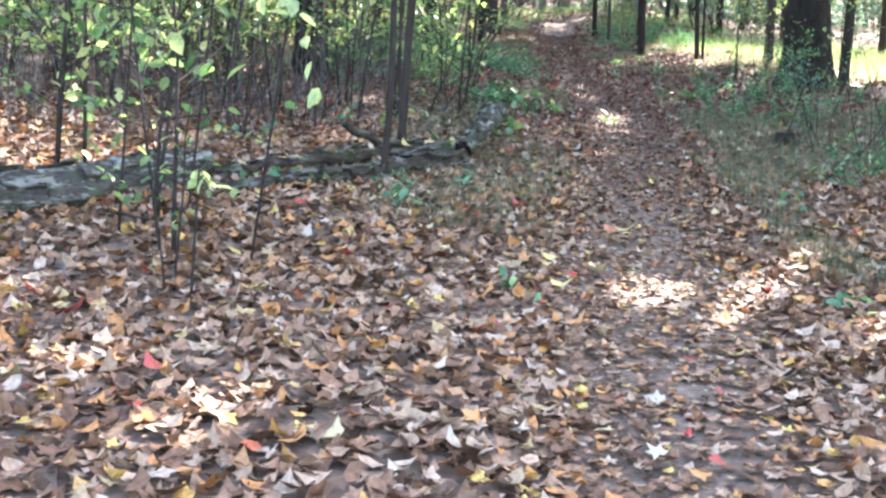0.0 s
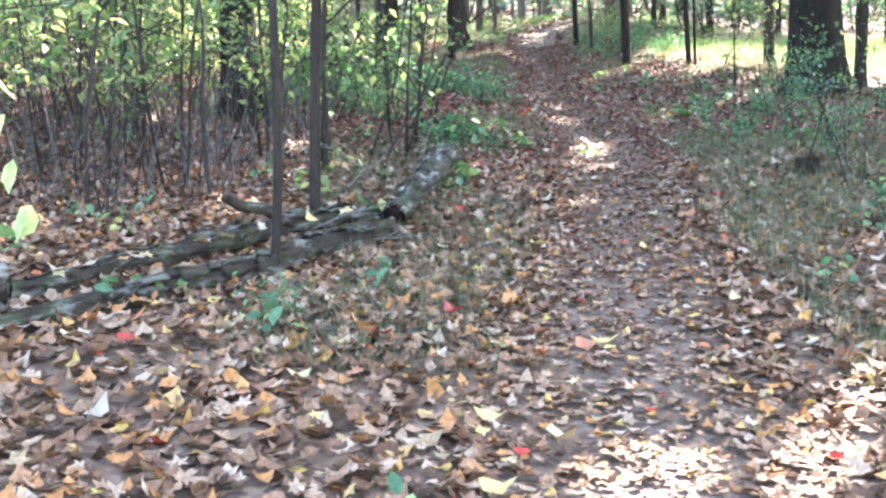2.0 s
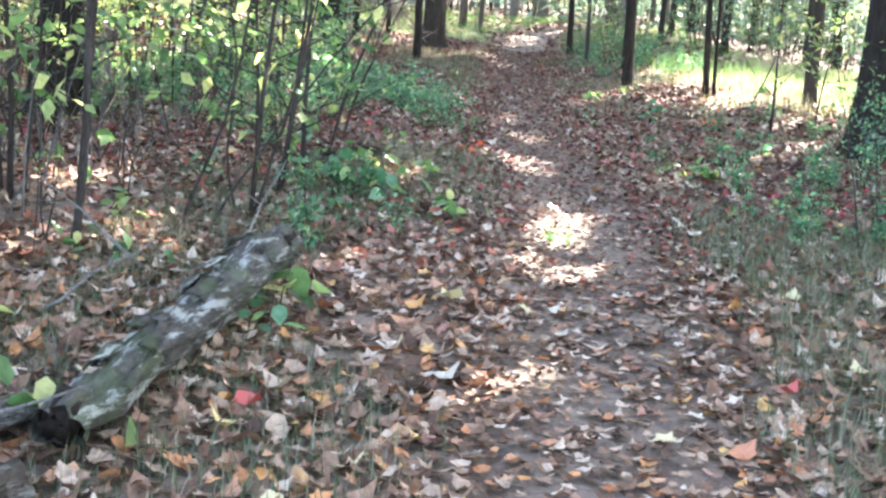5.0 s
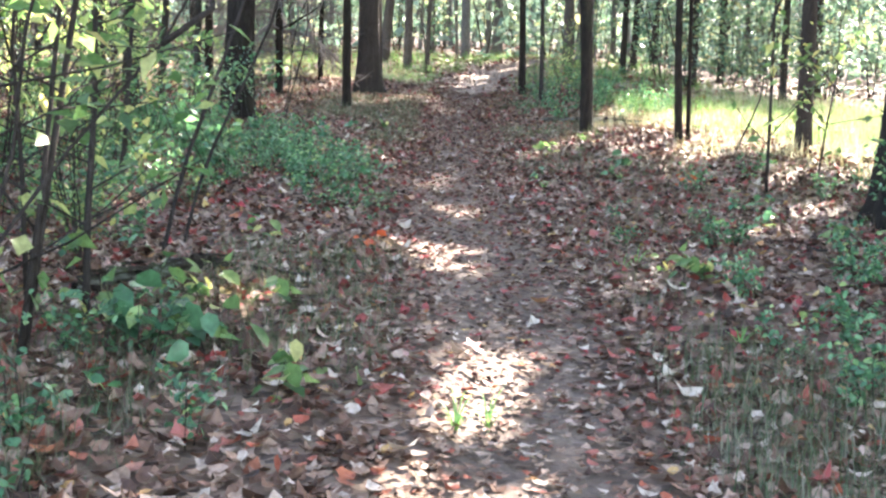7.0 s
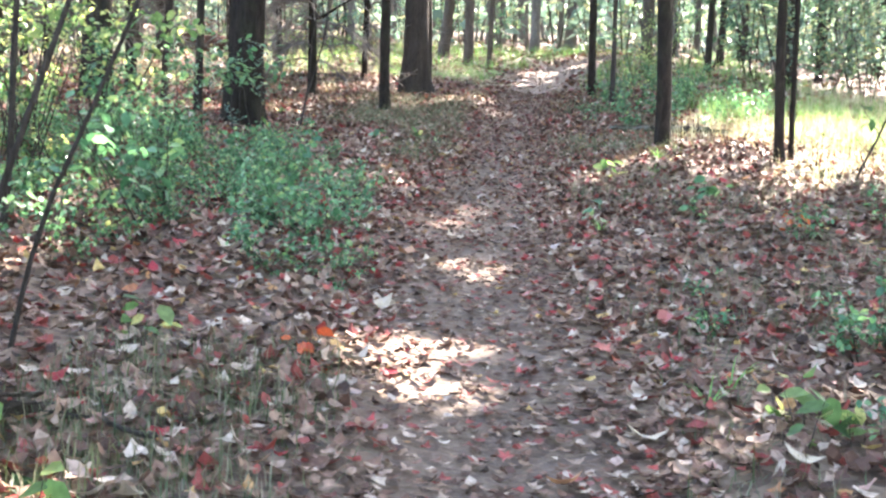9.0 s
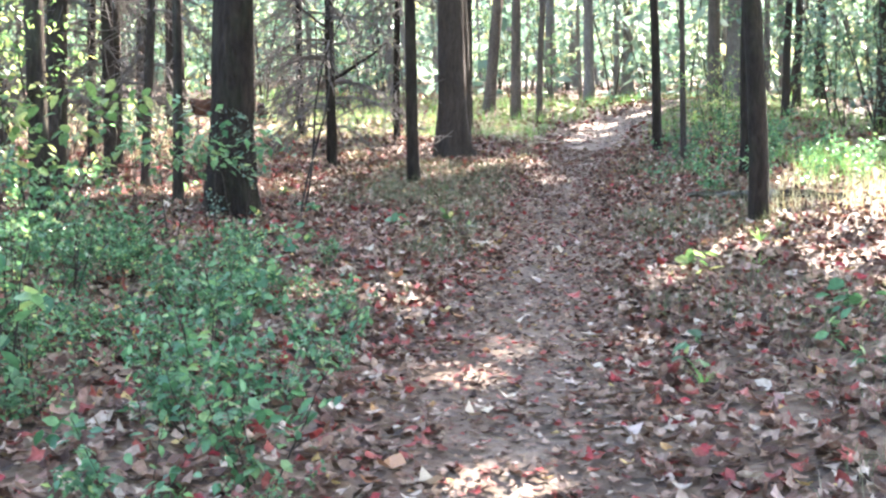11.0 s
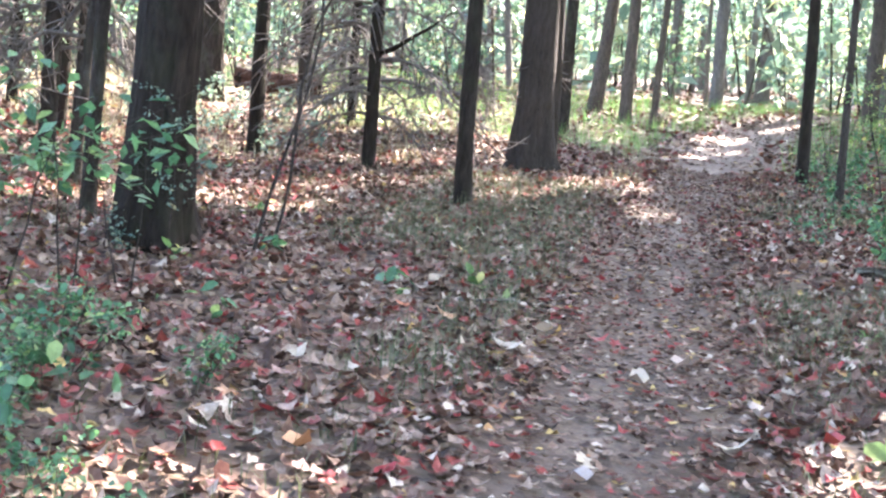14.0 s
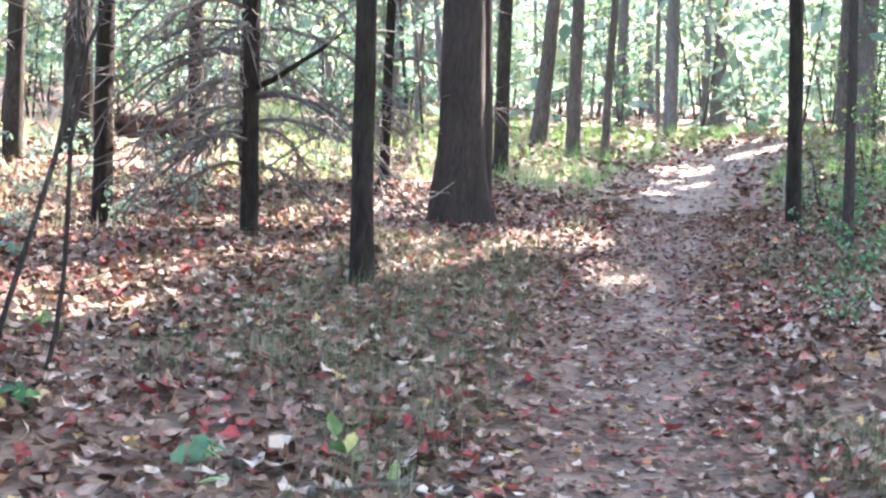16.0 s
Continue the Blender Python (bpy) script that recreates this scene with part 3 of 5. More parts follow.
# x, y, diameter, lean x, lean y, bark, label
STANDING = [
    (5.62, 18.0, 0.66, -1, 0, M_BARK_DARK, "broad dark-barked oak trunk with leafy shoots at its foot"),
    (6.35, 18.3, 0.17, 2, 0, M_BARK, "slim brown trunk beside a broad dark oak"),
    (-2.27, 17.06, 0.46, 1, 0, M_BARK_DARK, "thick dark trunk behind a thicket of shrubs"),
    (4.12, 25.2, 0.18, -1.5, 0, M_BARK_DARK, "slim straight dark tree at the edge of a sunny glade"),
    (5.10, 23.85, 0.10, -4.5, 0, M_BARK_DARK, "young tree with twin stems in sunlit grass"),
    (5.22, 23.9, 0.055, -1, 0, M_BARK_DARK, "thin second stem in sunlit grass"),
    (6.33, 22.8, 0.19, -1, 0, M_BARK_SMOOTH, "pale brown tree beside a sunny glade"),
    (-1.73, 23.5, 0.16, 0, 0, M_BARK, "slim dark tree above green undergrowth"),
    (-0.76, 25.4, 0.40, 1.2, 0, M_BARK_DARK, "thick dark furrowed trunk with small leafy shoots"),
    (0.56, 28.9, 0.15, -1.2, 0, M_BARK_DARK, "slim dark straight tree beside the footpath"),
    (0.80, 31.85, 0.43, -1.2, 0, M_BARK_SMOOTH, "thick grey-brown trunk with a spreading root flare"),
    (0.98, 32.05, 0.16, -1.0, 0, M_BARK_SMOOTH, "second trunk grown close against a thick tree"),
    (0.68, 36.3, 0.20, -1, 0, M_BARK, "dark slim tree past a thick trunk"),
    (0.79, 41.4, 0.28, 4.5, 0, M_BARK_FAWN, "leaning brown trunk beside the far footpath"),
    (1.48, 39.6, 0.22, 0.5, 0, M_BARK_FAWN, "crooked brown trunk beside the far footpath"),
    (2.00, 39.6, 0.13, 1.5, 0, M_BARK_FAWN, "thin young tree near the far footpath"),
    (3.93, 32.75, 0.15, -2, 0, M_BARK_DARK, "slim brown tree close beside the footpath"),
    (4.17, 31.4, 0.09, -1.5, 0, M_TWIG, "thin brown sapling trunk beside the footpath"),
    (4.72, 29.3, 0.19, -1.5, 0, M_BARK_DARK, "straight brown tree beside the footpath"),
    (7.2, 46.0, 0.50, 0, 0, M_BARK_HAZED, "stout brown tree in the distance"),
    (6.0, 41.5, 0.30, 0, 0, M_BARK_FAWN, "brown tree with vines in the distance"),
    (-3.09, 26.7, 0.23, 2, 0, M_BARK, "brown tree among undergrowth"),
    (-3.14, 28.6, 0.11, 0, 0, M_BARK, "thin dark tree among dead branches"),
    (-1.40, 25.75, 0.10, 0.5, 0, M_BARK, "slim grey tree beside a thick dark trunk"),
    (-2.15, 26.9, 0.11, 0, 0, M_BARK, "slim brown tree in the wood"),
    (-4.67, 33.5, 0.22, 0.5, 0, M_BARK, "brown tree standing in sunlit leaves"),
    (-2.10, 30.5, 0.17, -1.5, 0, M_BARK_DARK, "dark slim tree with a mossy foot"),
    (-2.84, 27.6, 0.15, -0.5, 0, M_BARK, "dark slim tree among saplings"),
    (-4.5, 34.7, 0.34, 0, 0, M_BARK, "stout brown tree in sunlit leaves"),
    (-3.47, 36.0, 0.20, 0, 0, M_BARK, "brown tree in the wood"),
    (3.3, 46.5, 0.3, 0, 0, M_BARK_HAZED, "brown tree beyond the footpath's bend"),
    (2.2, 49.0, 0.25, 0, 0, M_BARK_HAZED, "brown tree beyond the footpath's bend"),
    (4.6, 50.0, 0.35, 0, 0, M_BARK_HAZED, "brown tree beyond the footpath's bend"),
    (-0.47, 10.3, 0.082, 2.0, 0, M_BARK_SMOOTH, "slim grey-brown tree behind a fallen log"),
]
TRUNKS = []
for k, (x, y, d, lx, ly, mat, label) in enumerate(STANDING):
    big = d > 0.12
    host = tree(x, y, d, 15.0 if d > 0.25 else (12.5 if big else 8.0), (lx, ly), 0.05 if d > 0.25 else 0.08, label, mat,
         leaves=(2600 if d > 0.25 else 1500 if big else 350), spread=(4.2 if d > 0.25 else 3.2 if big else 1.5), base=7.0 if big else 4.5,
         seed=100 + k, sides=28 if d > 0.3 else 16, ridges=17 if mat is M_BARK_DARK else 9, flare=0.7 if d > 0.3 else 0.35, limbs=5 if big else 3)
    TRUNKS.append((host, (x, y)))

tree(-0.54, 8.82, 0.058, 6.5, (5, 0), 0.16, "slim dark young tree in front of a fallen log", M_BARK_SMOOTH, leaves=250, spread=1.3, base=4.0, seed=190, sides=10, flare=0.25, limbs=3)

for k, (x, y, d, lx, h) in enumerate([(0.24, 16.38, 0.027, 15, 3.6), (0.30, 16.7, 0.022, 13, 3.4), (-0.63, 18.7, 0.042, 9, 4.5), (5.33, 22.2, 0.024, 12, 2.6), (-1.36, 10.9, 0.035, -6, 4.2), (-1.05, 12.0, 0.03, 10, 4.0), (-2.1, 10.2, 0.035, 5, 4.5), (-1.75, 11.7, 0.028, 14, 3.6), (-0.1, 25.45, 0.024, 8, 4.0), (-0.21, 26.15, 0.022, 15, 3.6), (-0.66, 12.6, 0.045, 6, 4.0), (-0.15, 13.6, 0.02, 20, 2.4), (-0.05, 13.8, 0.018, -12, 2.2), (0.05, 13.7, 0.02, 28, 2.2), (-0.3, 13.4, 0.022, 9, 2.7)]):
    tree(x, y, d, h, (lx, 0), 0.15, "thin dark slanting young stem with few leaves", M_TWIG, leaves=30, spread=0.6, base=1.8, seed=180 + k, sides=7, flare=0.2, limbs=2, size=0.12, group="saplings")

# the wood round about, with unseen trees added to shade the ground
placed = [(s[0], s[1]) for s in STANDING]
# added trees, mostly out of view, placed for their crowns' shade on the path
for k, (x, y) in enumerate([(9.6, 33.5), (11.2, 36.0), (8.4, 36.6), (9.8, 39.2), (12.3, 39.6), (8.0, 42.0), (10.7, 42.6), (9.3, 45.4), (13.0, 33.6), (7.1, 38.8), (12.8, 44.0), (11.5, 30.5), (9.9, 15.8), (11.2, 18.4), (10.2, 20.2)]):
    placed.append((x, y))
    tree(x, y, (0.16, 0.24, 0.2)[k % 3], 14.0, (0.5, 0), 0.08, "", (M_BARK, M_BARK_SMOOTH)[k % 2], leaves=1900, spread=3.4, base=6.5, seed=800 + k, sides=12)
wood = np.random.default_rng(21)
count = 0
while count < 150:
    x, y = wood.uniform(-30, 34), wood.uniform(-14, 76)
    near = -5.0 < x < 9.5 and y < 43 and not (x > 5.9 and y > 32.5)
    lane = abs(x - path_x(y)) < 2.2 and y < 48
    if near or lane or (y < 26 and -7 < x < 0) or min(math.hypot(x - a, y - b) for a, b in placed) < 2.3:
        continue
    placed.append((x, y))
    d = wood.choice([0.1, 0.14, 0.2, 0.28, 0.38])
    # bark beyond y 42 is paled to stand for haze
    tree(x, y, float(d), float(wood.uniform(11, 15)), (wood.normal(-1.5, 2), wood.normal(0, 2)), 0.1, "", M_BARK_HAZED if y > 42 else (M_BARK, M_BARK_SMOOTH, M_BARK_DARK)[count % 3],
         leaves=1300, spread=float(wood.uniform(2.8, 3.8)), base=float(wood.uniform(4.5, 7.0)), seed=500 + count, sides=10, size=0.36, limbs=3)
    count += 1

# thin trees in the distance beyond the bend, too many to count, coloured with haze
far_stems, far_leaves = Shape(), Shape()
count = 0
while count < 170:
    x, y = wood.uniform(-16, 24), wood.uniform(46, 92)
    if min(math.hypot(x - a, y - b) for a, b in placed) < 1.0:
        continue
    placed.append((x, y))
    foot, high, lean = np.array(spot(x, y, -0.1)), wood.uniform(9, 13), wood.normal(0, 0.05)
    up = np.linspace(0, 1, 6)[:, None]
    bow = np.array([1.0, 0, 0]) * wood.normal(0, 0.25) * np.sin(up * math.pi)
    far_stems.tube(foot + np.array([lean * high, 0, high]) * up + bow, np.linspace(wood.uniform(0.04, 0.11), 0.03, 6), 6, 0.04, count, cap=False)
    at = foot + np.array([lean * high, 0, high * 0.7]) + wood.normal(0, 1, (90, 3)) * (1.1, 1.1, 2.2)
    far_leaves.add(*strew(SPRAY, at, turns(wood.uniform(0, TAU, 90), wood.normal(0.4, 0.5, 90), wood.normal(0, 0.5, 90)), wood.uniform(0.2, 0.42, 90)))
    count += 1
distant = tagged(part("distant_trees", far_stems.mesh("distant_trees"), M_BARK_HAZED), "crowd of thin haze-coloured trees far beyond the footpath's bend", "woods", kind="stuff")
tagged(part("leaves", far_leaves.mesh("leaves"), M_YELLOW_HAZED, distant), kind="stuff")

# ---- fallen logs ----
def log(label, pts, radii, seed, stub=None, skin=None):
    pts = lay(pts)
    p0 = pts[0]
    turn = math.degrees(math.atan2(pts[-1][1] - p0[1], pts[-1][0] - p0[0]))
    back = np.array(pose(0, 0, 0, 0, 0, -turn).to_3x3())
    top = thing("fallen_log", tuple(p0), label, "log", "fallen logs", turn=turn)
    p = (pts - p0) @ back.T
    s = np.linspace(0, 1, len(p))
    t = np.linspace(0, 1, 26)
    line = np.stack([np.interp(t, s, p[:, k]) for k in range(3)], -1)
    rr = np.interp(t, s, radii)
    sh = Shape()
    line[1:-1] += np.random.default_rng(seed).normal(0, 0.012, (24, 3))
    sh.tube(line, rr, 26, 0.22, seed, cap=False, ridges=7)
    part("bark", sh.mesh("bark"), skin or M_LOG, top)
    r = np.random.default_rng(seed + 1)
    for end, way in ((0, -1), (-1, 1)):
        d = (line[-1] - line[-2]) if end else (line[1] - line[0])
        d = d / np.linalg.norm(d) * way
        e = Shape()
        e.tube(np.array([line[end] - d * 0.12, line[end] - d * 0.02, line[end] + d * 0.02, line[end] - d * 0.03]), np.array([0.93, 0.9, 0.62, 0.2]) * rr[end], 14, 0.22, seed + 3)
        part("broken_end", e.mesh("broken_end"), M_LOG_END, top, "dark rotten broken end")
    # plates of loose bark standing proud of the wood
    for k in range(int(np.linalg.norm(line[-1] - line[0]) * 8)):
        c = r.integers(2, 22)
        q = line[c:c + 3] + 0.0
        d = (q[2] - q[0]) / np.linalg.norm(q[2] - q[0])
        side = np.cross(d, [0, 0, 1])
        side /= np.linalg.norm(side)
        up = np.cross(side, d)
        ang = r.uniform(-1.5, 1.5) + np.linspace(-0.28, 0.28, 4) * r.uniform(0.6, 1.4)
        u = np.linspace(-0.5, 0.5, 4) * r.uniform(0.12, 0.3)
        rad = rr[c] * 1.1 + 0.006 + 0.012 * r.uniform(0, 1, (4, 4))
        low = q[1] + u[:, None, None] * d + rad[:, :, None] * (np.sin(ang)[None, :, None] * side + np.cos(ang)[None, :, None] * up)
        low = low + r.normal(0, 0.008, low.shape)
        g = (np.arange(3)[:, None] * 4 + np.arange(3)[None]).ravel()
        quad = np.stack([g, g + 1, g + 5, g + 4], -1)
        out = low + 0.008 * (np.sin(ang)[None, :, None] * side + np.cos(ang)[None, :, None] * up)
        rim = np.array([0, 1, 2, 3, 7, 11, 15, 14, 13, 12, 8, 4])
        edge = np.stack([rim, np.roll(rim, -1), np.roll(rim, -1) + 16, rim + 16], -1)
        fl = Shape()
        fl.add(np.vstack([low.reshape(-1, 3), out.reshape(-1, 3)]), np.vstack([quad[:, ::-1], quad + 16, edge]))
        part("bark_plate", fl.mesh("bark_plate"), skin or M_LOG, top)
    for a, b, ra in stub or []:
        q = Shape()
        a, b = (lay(a) - p0) @ back.T, (lay(b) - p0) @ back.T
        u = np.linspace(0, 1, 6)[:, None]
        q.tube(a + (b - a) * u + r.normal(0, 0.015, (6, 3)), np.linspace(ra, ra * 0.7, 6), 10, 0.12, seed + 6)
        part("branch_stub", q.mesh("branch_stub"), M_LOG, top, "dark snapped branch stub")
    return top


log("thick weathered log with rough bark and a torn end", [(-3.2, 5.95, -0.05), (-2.75, 6.55, -0.05), (-2.3, 7.15, -0.04), (-1.95, 7.6, -0.03), (-1.76, 7.85, 0.0)], [0.17, 0.175, 0.165, 0.15, 0.11], 11, skin=M_LOG_PALE)
log("low decaying log, half sunk into fallen leaves", [(-1.75, 7.35, -0.13), (-1.1, 8.05, -0.13), (-0.64, 8.72, -0.13), (-0.38, 9.2, -0.12), (-0.12, 9.6, -0.11), (0.1, 9.88, -0.12)], [0.095, 0.09, 0.08, 0.09, 0.095, 0.085], 21)
log("pale lichened log piece with peeling bark", [(0.1, 10.2, -0.08), (0.25, 10.9, -0.01), (0.38, 11.5, 0.05), (0.5, 12.05, 0.09)], [0.075, 0.09, 0.105, 0.085], 12, skin=M_LOG_PALE)
log("dark rotting log with a snapped fork behind a larger log", [(-1.95, 7.85, -0.11), (-1.6, 8.3, -0.10), (-1.25, 8.9, -0.09), (-0.8, 9.55, -0.09), (-0.42, 10.0, -0.09), (0.0, 10.5, -0.11)], [0.06, 0.07, 0.065, 0.07, 0.065, 0.05], 13,
    [((-0.6, 9.78, -0.05), (-0.93, 9.3, 0.2), 0.045)])
log("dark rotting branch lying among leaf litter", [(0.05, 15.3, -0.08), (0.25, 15.5, -0.05), (0.5, 15.76, -0.04), (0.78, 16.08, -0.09)], [0.03, 0.034, 0.032, 0.022], 14)
log("short reddish-brown fallen log in sunlit leaves far off", [(-4.85, 36.6, 0.27), (-4.1, 36.65, 0.28), (-3.35, 36.5, 0.27)], [0.14, 0.16, 0.13], 15, skin=bark("red_rotten_log", (0.05, 0.025, 0.018), (0.24, 0.13, 0.09), lying=True))
log("crooked dark branch lying on sunlit leaves", [(4.9, 23.0, 0.10), (5.15, 22.75, 0.12), (5.28, 22.4, 0.17), (5.3, 21.8, 0.10)], [0.018, 0.022, 0.02, 0.012], 17)
log("dark mossy branch lying under undergrowth", [(3.7, 27.0, 0.02), (4.6, 26.6, 0.12), (5.4, 26.2, 0.16)], [0.03, 0.035, 0.02], 16)


# ---- saplings and shrubs ----
def sapling_meshes(seed, height, stems, leaves, leaf_size, thick, spread=0.25, leaf_from=0.25, twigs=5, leaf=LEAF, reach=1.0):
    """Meshes of a young leafy plant: each stem with its twigs, and the leaves on them."""
    r = np.random.default_rng(seed)
    out, tips, fine = [], [], Shape()
    for k in range(stems):
        a = r.uniform(0, TAU)
        lean = spread * r.uniform(0.3, 1.0)
        n = 6
        s = np.linspace(0, 1, n)[:, None]
        h = height * r.uniform(0.75, 1.0)
        p = np.array([[math.cos(a) * 0.04, math.sin(a) * 0.04, -0.04]]) + np.array([math.cos(a) * lean * h, math.sin(a) * lean * h, h]) * s
        p[:, :2] += r.normal(0, 0.015 * height, (n, 2)) * s
        sh = Shape()
        sh.tube(p, np.linspace(thick, thick * 0.3, n) * r.uniform(0.7, 1.1), 5, 0.06, seed + k)
        for j in range(twigs):
            u = r.uniform(leaf_from, 0.95)
            q0 = np.array([np.interp(u, s[:, 0], p[:, c]) for c in range(3)])
            b = r.uniform(0, TAU)
            ln = height * reach * r.uniform(0.12, 0.3)
            q = q0 + np.array([math.cos(b), math.sin(b), r.uniform(0.1, 0.8)]) * ln * np.linspace(0, 1, 3)[:, None]
            q += r.normal(0, 0.01 * height, (3, 3)) * np.linspace(0, 1, 3)[:, None]
            fine.tube(q, np.linspace(thick * 0.35, thick * 0.12, 3), 3, 0, seed + j, cap=False)
            for w in np.linspace(0.25, 1, 6):
                tips.append([np.interp(w, np.linspace(0, 1, 3), q[:, c]) for c in range(3)])
        for w in np.linspace(leaf_from, 1, 5):
            tips.append([np.interp(w, s[:, 0], p[:, c]) for c in range(3)])
        out.append(sh.mesh("stem"))
    tips = np.asarray(tips)
    at = tips[r.integers(0, len(tips), leaves)] + r.normal(0, leaf_size * 0.35, (leaves, 3))
    v, f = strew(leaf, at, turns(r.uniform(0, TAU, leaves), r.normal(0.35, 0.45, leaves), r.normal(0, 0.5, leaves)), leaf_size * r.uniform(0.6, 1.2, leaves))
    return out, mesh_arrays("leaves", v, f), fine.mesh("twigs")


def plant(name, x, y, meshes, stem_mat, leaf_mat, label, category, group, turn=0.0, scale=1.0, tilt=(0, 0)):
    top = thing(name, spot(x, y), label, category, group)
    top.matrix_basis = pose(*spot(x, y), tilt[0], tilt[1], turn) @ Matrix.Scale(scale, 4)
    for me in meshes[0]:
        part("stem", me, stem_mat, top)
    tagged(part("foliage", meshes[1], leaf_mat, top), kind="stuff")
    tagged(part("brush", meshes[2], stem_mat, top), kind="stuff")
    return top


POLES = [sapling_meshes(40 + k, 4.0, 1, 190, 0.115, 0.02, 0.08, 0.1, 16) for k in range(5)]
BUSHES = [sapling_meshes(60 + k, 2.4, 4, 430, 0.085, 0.013, 0.35, 0.12, 8) for k in range(5)]
FAR_BUSHES = [sapling_meshes(140 + k, 2.4, 3, 250, 0.105, 0.013, 0.35, 0.12, 8, SPRAY) for k in range(5)]
FAR_BUSHES += [sapling_meshes(150 + k, 4.5, 2, 360, 0.13, 0.02, 0.25, 0.3, 12, SPRAY) for k in range(3)]
HERBS = [sapling_meshes(90 + k, 0.5, 4, 120, 0.058, 0.004, 0.6, 0.15, 6, ROUND_LEAF) for k in range(4)]
COVER = [sapling_meshes(170 + k, 0.34, 5, 170, 0.042, 0.003, 1.0, 0.1, 7, LEAF) for k in range(4)]
SEEDLINGS = [sapling_meshes(110 + k, 0.22, 2, 9, 0.095, 0.003, 0.4, 0.5, 2, ROUND_LEAF) for k in range(4)]
BIGLEAF = [sapling_meshes(120 + k, 2.2, 2, 70, 0.125, 0.018, 0.14, 0.36, 9, ROUND_LEAF, 1.7) for k in range(2)]

# saplings beside the first stretch
for x, y, k, turn, tilt, sc in [(-1.78, 6.5, 0, 20, (-3, 3), 1.0), (-1.48, 5.75, 1, 200, (-2, 2), 0.9), (-1.36, 5.3, 0, 100, (2, 1), 0.55)]:
    plant("sapling", x, y, BIGLEAF[k], M_TWIG, M_LEAF, "thin young tree with broad light-green leaves beside a log", "sapling", "saplings", turn, sc, tilt)
fixed = [(-2.74, 7.6), (-2.66, 7.75), (-2.85, 7.8), (0.05, 13.7), (0.1, 14.25), (-0.75, 12.75), (0.09, 14.3), (0.2, 14.9), (-0.15, 15.3),
         (6.0, 17.2), (5.0, 19.8), (5.6, 20.4), (-1.3, 13.5), (-2.0, 12.8), (-2.9, 11.5), (-1.9, 11.6), (-3.4, 10.6)]
sap = np.random.default_rng(33)
for x, y in fixed:
    plant("sapling", x, y, POLES[sap.integers(0, 5)], M_TWIG, M_LEAF, "thin dark sapling with sparse small green leaves", "sapling", "saplings", float(sap.uniform(0, 360)), float(sap.uniform(0.8, 1.15)), (float(sap.normal(0, 4)), float(sap.normal(3, 5))))


def clear_of_path(x, y, gap):
    return abs(x - float(path_x(y))) > gap


def scatter(n, xs, ys, gap, seed, keep=None):
    r = np.random.default_rng(seed)
    out = []
    while len(out) < n:
        x, y = float(r.uniform(*xs)), float(r.uniform(*ys))
        if clear_of_path(x, y, gap) and (keep is None or keep(x, y)):
            out.append((x, y, float(r.uniform(0, 360)), float(r.uniform(0.75, 1.25)), int(r.integers(0, 1000))))
    return out


for x, y, turn, sc, k in scatter(60, (-9, -0.6), (10.5, 24), 2.0, 41, lambda x, y: x < -1.6 or 12 < y < 16):
    plant("sapling", x, y, POLES[k % 5], M_TWIG, M_LEAF, "thin dark sapling with sparse small green leaves", "sapling", "saplings", turn, sc, ((k % 9) - 4, (k % 11) - 5))
for x, y, turn, sc, k in scatter(60, (-11, -1.5), (11, 25), 2.0, 42, lambda x, y: x < -2.6 or y > 13):
    plant("shrub", x, y, BUSHES[k % 5], M_TWIG, M_LEAF, "leafy green woodland shrub with many thin stems", "shrub", "woodland shrubs", turn, sc)
for x, y, turn, sc, k in scatter(190, (-22, 24), (34, 60), -1, 43, lambda x, y: not (-6 < x < 3.5 and y < 39) and (y > 45 or clear_of_path(x, y, 2.4))):
    plant("shrub", x, y, FAR_BUSHES[k % 8], M_TWIG, M_YELLOW_HAZED if k % 3 == 0 else M_HAZE, "bright leafy understorey shrub turning yellow-green", "shrub", "woodland shrubs", turn, sc * 1.25)
for x, y, turn, sc, k in scatter(26, (-5, -1.4), (26.5, 36), 3.0, 53):
    plant("seedling", x, y, (SEEDLINGS + HERBS)[k % 8], M_TWIG, M_YELLOW_HAZED, "small yellow-green plant in sunlit fallen leaves", "plant", "seedlings", turn, sc)
for x, y, turn, sc, k in scatter(45, (6.5, 18), (24, 40), 3.0, 44, lambda x, y: not (x < 13.5 and y < 34)):
    plant("shrub", x, y, FAR_BUSHES[k % 8], M_TWIG, M_YELLOW_HAZED if k % 3 == 0 else M_HAZE, "bright leafy understorey shrub turning yellow-green", "shrub", "woodland shrubs", turn, sc * 1.1)
for x, y, turn, sc, k in scatter(50, (-16, -4.2), (24, 40), 3.0, 45):
    plant("shrub", x, y, FAR_BUSHES[k % 8], M_TWIG, M_YELLOW_HAZED if k % 2 == 0 else M_HAZE, "bright leafy understorey shrub turning yellow-green", "shrub", "woodland shrubs", turn, sc * 1.1)

